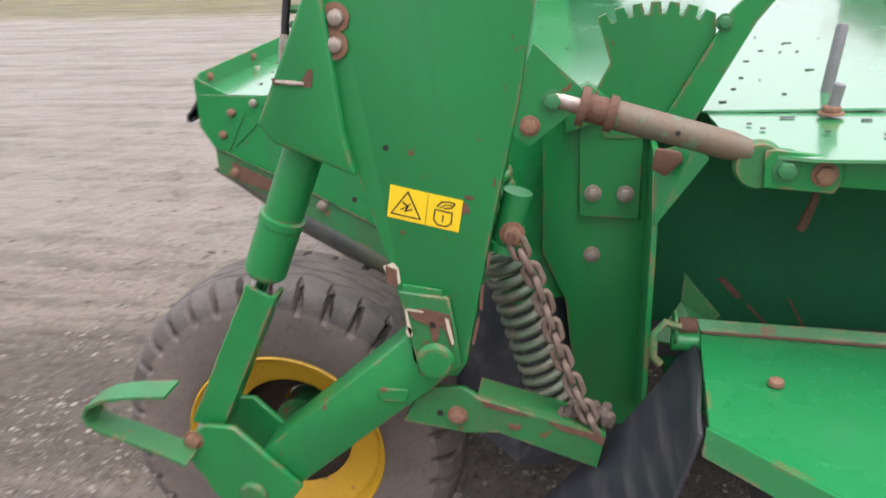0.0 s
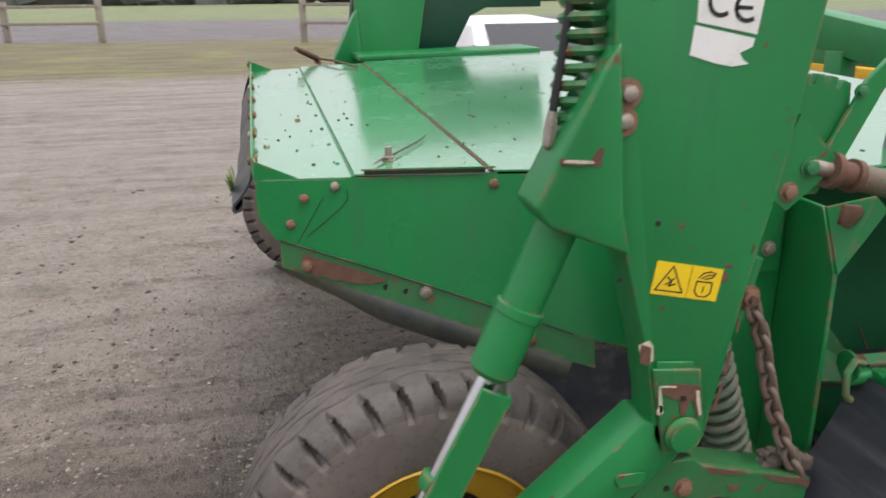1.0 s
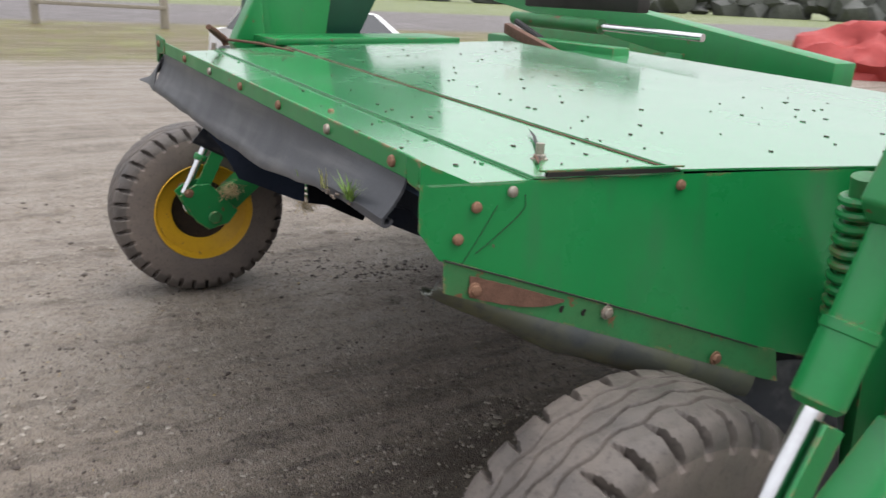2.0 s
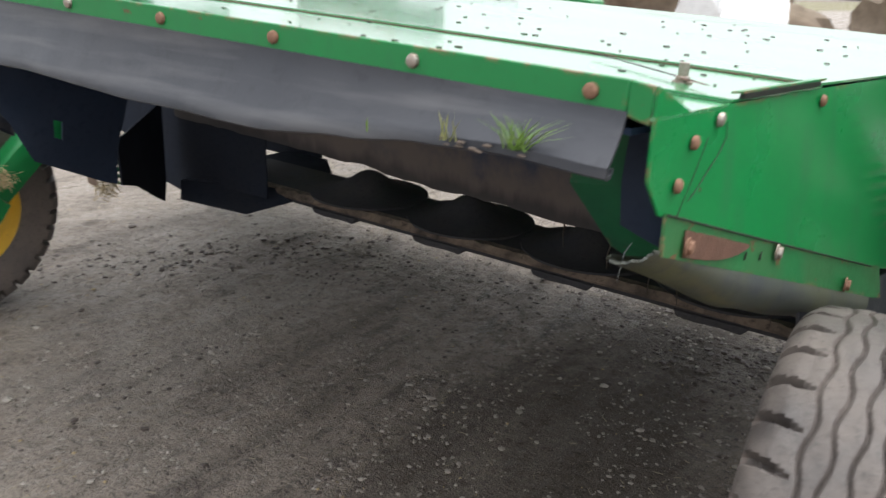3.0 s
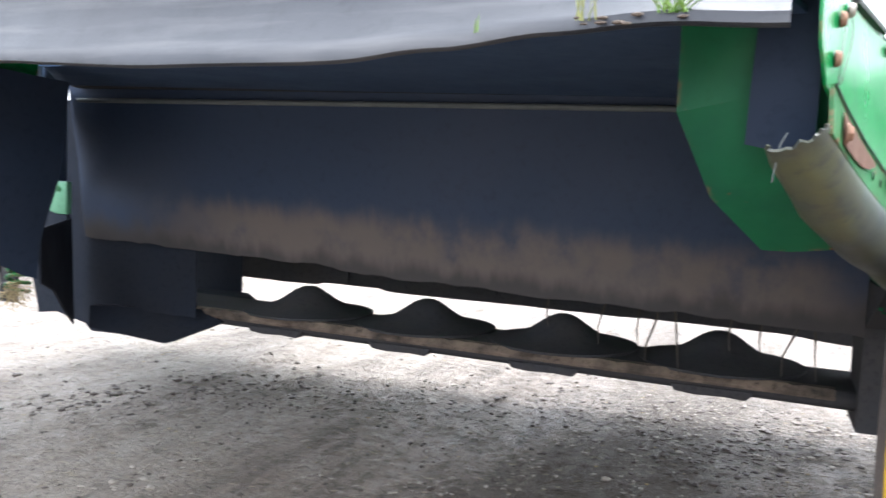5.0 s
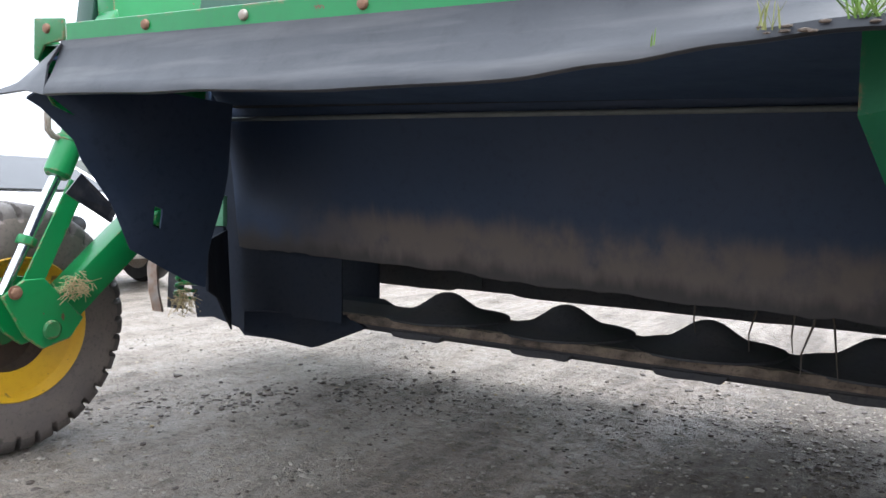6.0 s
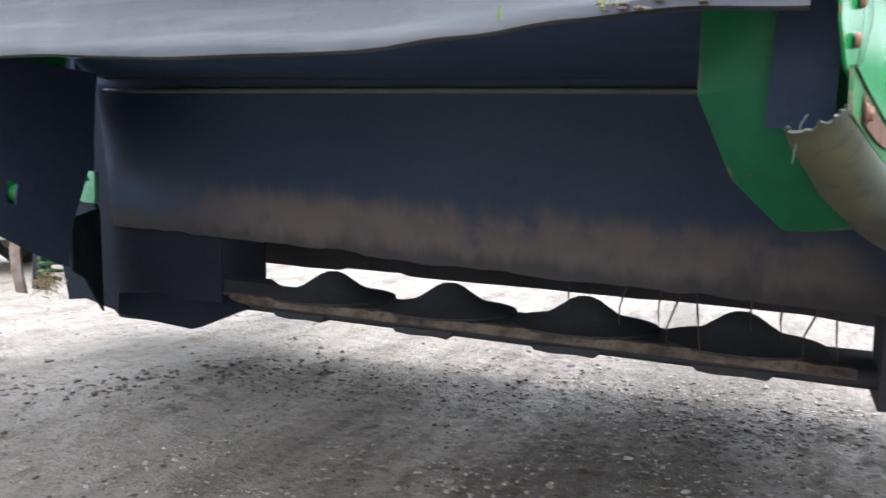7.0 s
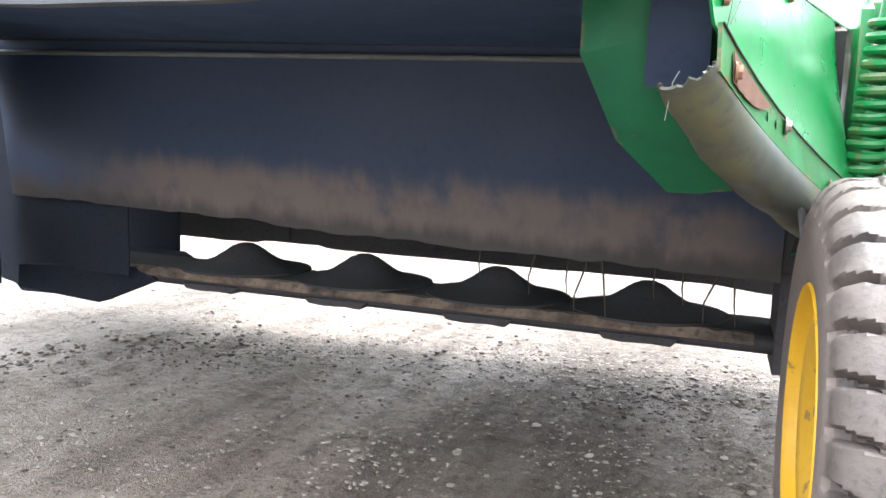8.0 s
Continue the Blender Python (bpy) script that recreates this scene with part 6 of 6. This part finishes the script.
def ground_material():
    mat = bpy.data.materials.new("muddy_yard")
    mat.use_nodes = True
    nodes, links = mat.node_tree.nodes, mat.node_tree.links
    shader = nodes["Principled BSDF"]
    coord = nodes.new("ShaderNodeTexCoord")

    def noise_at(size, detail=6.0, stretch=None):
        n = nodes.new("ShaderNodeTexNoise")
        n.inputs["Scale"].default_value = size
        n.inputs["Detail"].default_value = detail
        n.inputs["Roughness"].default_value = 0.65
        source = coord.outputs["Object"]
        if stretch:
            m = nodes.new("ShaderNodeMapping")
            m.inputs["Scale"].default_value = stretch
            m.inputs["Rotation"].default_value = (0, 0, radians(4))
            links.new(source, m.inputs["Vector"])
            source = m.outputs[0]
        links.new(source, n.inputs["Vector"])
        return n.outputs["Fac"]

    def ramp(source, low, high, a=0.0, b=1.0):
        r = nodes.new("ShaderNodeMapRange")
        for slot, v in (("From Min", low), ("From Max", high), ("To Min", a), ("To Max", b)):
            r.inputs[slot].default_value = v
        links.new(source, r.inputs["Value"])
        return r.outputs["Result"]

    def math_of(op, a, b):
        m = nodes.new("ShaderNodeMath")
        m.operation = op
        for slot, v in ((0, a), (1, b)):
            if isinstance(v, (int, float)):
                m.inputs[slot].default_value = v
            else:
                links.new(v, m.inputs[slot])
        return m.outputs[0]

    def mix(factor, a, b):
        m = nodes.new("ShaderNodeMix")
        m.data_type = "RGBA"
        for value, slot in ((factor, 0), (a, 6), (b, 7)):
            if isinstance(value, tuple):
                m.inputs[slot].default_value = (*value, 1)
            else:
                links.new(value, m.inputs[slot])
        return m.outputs[2]

    broad, mid, fine, grit = noise_at(0.7), noise_at(3.5), noise_at(26, 8.0), noise_at(150, 4.0)
    ruts = noise_at(1.6, 5.0, (2.2, 0.30, 1.0))
    mud = mix(ramp(broad, 0.35, 0.65), (0.268, 0.227, 0.186), (0.234, 0.193, 0.154))
    mud = mix(ramp(ruts, 0.50, 0.60, 0, 0.55), mud, (0.065, 0.052, 0.043))
    mud = mix(ramp(noise_at(7.0, 7.0, (1.6, 0.45, 1.0)), 0.54, 0.62, 0, 0.6), mud, (0.060, 0.047, 0.039))
    mud = mix(ramp(mid, 0.55, 0.7, 0, 0.7), mud, (0.165, 0.138, 0.112))
    mud = mix(ramp(fine, 0.53, 0.66, 0, 0.6), mud, (0.055, 0.045, 0.038))
    mud = mix(ramp(noise_at(75, 6.0), 0.56, 0.68, 0, 0.8), mud, (0.23, 0.20, 0.175))
    mud = mix(ramp(grit, 0.62, 0.70, 0, 0.8), mud, (0.27, 0.25, 0.23))
    sep = nodes.new("ShaderNodeSeparateXYZ")
    links.new(coord.outputs["Object"], sep.inputs[0])
    # dark muddy track, broadened and deepened to hold the mower's shade as well
    across = math_of("ADD", math_of("ADD", sep.outputs[0], 0.30), math_of("MULTIPLY", math_of("SUBTRACT", mid, 0.5), 0.7))
    track_shade = math_of("MULTIPLY", ramp(math_of("ABSOLUTE", across, 0.0), 0.60, 0.15), ramp(math_of("ABSOLUTE", sep.outputs[1], 0.0), 4.5, 2.2))
    # pale greyish ground towards the far wheel, with its bright sheen put into the colour
    dry = math_of("MULTIPLY", ramp(sep.outputs[0], -0.9, -2.0), ramp(noise_at(5, 6.0), 0.36, 0.56))
    mud = mix(math_of("MULTIPLY", dry, 0.65), mud, (0.315, 0.278, 0.238))
    # wet churned patch in front of the near end of the cutter bar
    churn = math_of("ADD", math_of("SUBTRACT", sep.outputs[1], 1.95), math_of("MULTIPLY", math_of("SUBTRACT", mid, 0.5), 1.2))
    churn = math_of("MULTIPLY", ramp(math_of("ABSOLUTE", churn, 0.0), 0.50, 0.10), math_of("MULTIPLY", ramp(sep.outputs[0], -1.2, -0.5), ramp(sep.outputs[0], 1.5, 0.5)))
    churn = math_of("MULTIPLY", churn, ramp(noise_at(14, 5.0, (0.5, 1.5, 1.0)), 0.42, 0.55))
    mud = mix(math_of("MULTIPLY", churn, 0.8), mud, (0.060, 0.050, 0.042))
    mud = mix(math_of("MULTIPLY", track_shade, 0.72), mud, (0.070, 0.057, 0.043))
    mud = mix(ramp(noise_at(230, 3.0), 0.47, 0.38, 0, 0.8), mud, (0.030, 0.025, 0.021))
    mud = mix(ramp(noise_at(320, 2.0), 0.60, 0.66, 0, 0.75), mud, (0.33, 0.30, 0.26))
    mud = mix(ramp(noise_at(60, 4.0, (0.5, 1.6, 1.0)), 0.58, 0.64, 0, 0.7), mud, (0.040, 0.033, 0.028))
    grass = mix(ramp(noise_at(9), 0.4, 0.65), (0.115, 0.105, 0.032), (0.125, 0.098, 0.046))
    grass = mix(ramp(noise_at(1.1), 0.46, 0.6), grass, (0.13, 0.10, 0.055))
    grass = mix(ramp(noise_at(0.6), 0.5, 0.64, 0, 0.8), grass, (0.16, 0.17, 0.045))
    lane = mix(ramp(noise_at(2.5), 0.4, 0.6), (0.14, 0.125, 0.125), (0.10, 0.088, 0.085))
    field = mix(ramp(noise_at(0.15), 0.4, 0.6), (0.125, 0.155, 0.055), (0.15, 0.175, 0.07))
    wob = math_of("MULTIPLY", math_of("SUBTRACT", mid, 0.5), 3.0)
    # distance to the west, measured across the fence line
    d = math_of("ADD", math_of("ADD", math_of("MULTIPLY", sep.outputs[0], -0.93), math_of("MULTIPLY", sep.outputs[1], 0.10)), wob)
    colour = mix(ramp(d, 11.6, 13.2), mud, grass)
    colour = mix(ramp(d, 23.5, 25.0), colour, lane)
    colour = mix(ramp(d, 44, 47), colour, field)
    links.new(colour, shader.inputs["Base Color"])
    wet = math_of("ADD", ramp(ruts, 0.38, 0.58, 0.34, 0.58), math_of("MULTIPLY", track_shade, 0.16))
    shader.inputs["Specular IOR Level"].default_value = 0.24
    links.new(math_of("ADD", wet, ramp(fine, 0.4, 0.7, -0.08, 0.16)), shader.inputs["Roughness"])
    height = math_of("ADD", math_of("ADD", math_of("MULTIPLY", fine, 0.8), math_of("MULTIPLY", grit, 0.7)), math_of("MULTIPLY", noise_at(9, 5.0), 1.0))
    b = nodes.new("ShaderNodeBump")
    b.inputs["Strength"].default_value = 0.75
    b.inputs["Distance"].default_value = 0.028
    links.new(height, b.inputs["Height"])
    links.new(b.outputs[0], shader.inputs["Normal"])
    return mat


me.materials.append(ground_material())
tagged(new("ground", me), "wet brown muddy yard with stones, grass verge beyond", "ground", kind="structure")

STONE = material("grey_stone", (0.32, 0.29, 0.25), 0.7, tint=(0.16, 0.14, 0.115), scale=30, bump=0.2)
STRAW = material("weathered_straw", (0.26, 0.22, 0.15), 0.8, tint=(0.18, 0.15, 0.10), scale=40, bump=0.1)
CLOD = material("dark_mud_clod", (0.055, 0.042, 0.034), 0.5, tint=(0.10, 0.078, 0.063), scale=30, bump=0.4)
NEAR = (-3.2, 1.2, -1.0, 2.4)
scatter("gravel", STONE, 9000, 0.002, 0.013, "small grey stones pressed into the mud", "gravel", 5)
scatter("fine_gravel", STONE, 24000, 0.0016, 0.008, "fine pale grit below the mower", "gravel", 6, area=NEAR)
scatter("mud_grit", CLOD, 9000, 0.002, 0.006, "dark grit and crumbs of mud on the yard", "mud", 9)
scatter("mud_crumble", CLOD, 9000, 0.003, 0.016, "gathered dark clods of mud", "mud", 21, 1.6)
scatter("mud_lump", CLOD, 16000, 0.002, 0.009, "crumbled mud below the mower", "mud", 22, 1.2, NEAR)
scatter("chaff", HAY, 4000, 0.002, 0.006, "pale chaff and leaf bits trodden into the mud", "chaff", 33)


# rows of dark clods thrown up by the wheels, and straw trodden into the yard
def clod_row(ends, n, width, lo, hi, seed):
    rng = random.Random(seed)
    (x0, y0), (x1, y1) = ends
    bm = bmesh.new()
    for k in range(n):
        u = rng.random()
        x, y = x0 + (x1 - x0) * u + rng.gauss(0, width), y0 + (y1 - y0) * u + rng.gauss(0, width)
        r = lo + (hi - lo) * rng.random() ** 2.5
        m = Matrix.Translation((x, y, ground_z(x, y) + 0.3 * r)) @ Matrix.Rotation(rng.uniform(0, 6.28), 4, "Z") @ Matrix.Diagonal((r * rng.uniform(0.8, 1.5), r, r * rng.uniform(0.28, 0.55), 1))
        start = len(bm.verts)
        bmesh.ops.create_icosphere(bm, subdivisions=1, radius=1.0, matrix=m)
        bm.verts.ensure_lookup_table()
        for v in bm.verts[start:]:
            v.co += 0.35 * r * noise.noise_vector(v.co * (0.9 / r))
    return lone("mud_clods", bm, CLOD, "row of dark crumbled mud clods on the yard", "mud", kind="stuff", smooth=False)


clod_row(((-2.55, 0.72), (-1.75, 1.85)), 420, 0.12, 0.0025, 0.0135, 41)
clod_row(((-1.9, 1.45), (-0.9, 1.75)), 300, 0.16, 0.0025, 0.010, 42)
clod_row(((-0.75, 1.95), (0.15, 1.75)), 520, 0.18, 0.0025, 0.0125, 43)
clod_row(((-0.35, 1.35), (0.15, 2.1)), 420, 0.15, 0.0025, 0.011, 44)
clod_row(((-2.2, -0.9), (-1.2, -0.5)), 70, 0.22, 0.003, 0.012, 45)

rng = random.Random(77)
bm = bmesh.new()
for k in range(650):
    x, y = rng.uniform(-3.0, 0.6), rng.uniform(-0.9, 1.6)
    z, turn, half = ground_z(x, y) + 0.004, rng.uniform(0, 6.28), rng.uniform(0.004, 0.014)
    d = Vector((math.cos(turn), math.sin(turn), rng.uniform(-0.12, 0.12))) * half
    side = Vector((-math.sin(turn), math.cos(turn), 0)) * 0.0007
    p = Vector((x, y, z))
    vs = [bm.verts.new(q) for q in (p - d - side, p - d + side, p - d + Vector((0, 0, 0.0015)), p + d - side, p + d + side, p + d + Vector((0, 0, 0.0015)))]
    for f in ((0, 1, 2), (3, 5, 4), (0, 3, 4, 1), (1, 4, 5, 2), (2, 5, 3, 0)):
        bm.faces.new([vs[i] for i in f])
lone("straw_bits", bm, STRAW, "short bits of pale straw trodden into the mud", "straw", kind="stuff", smooth=False)
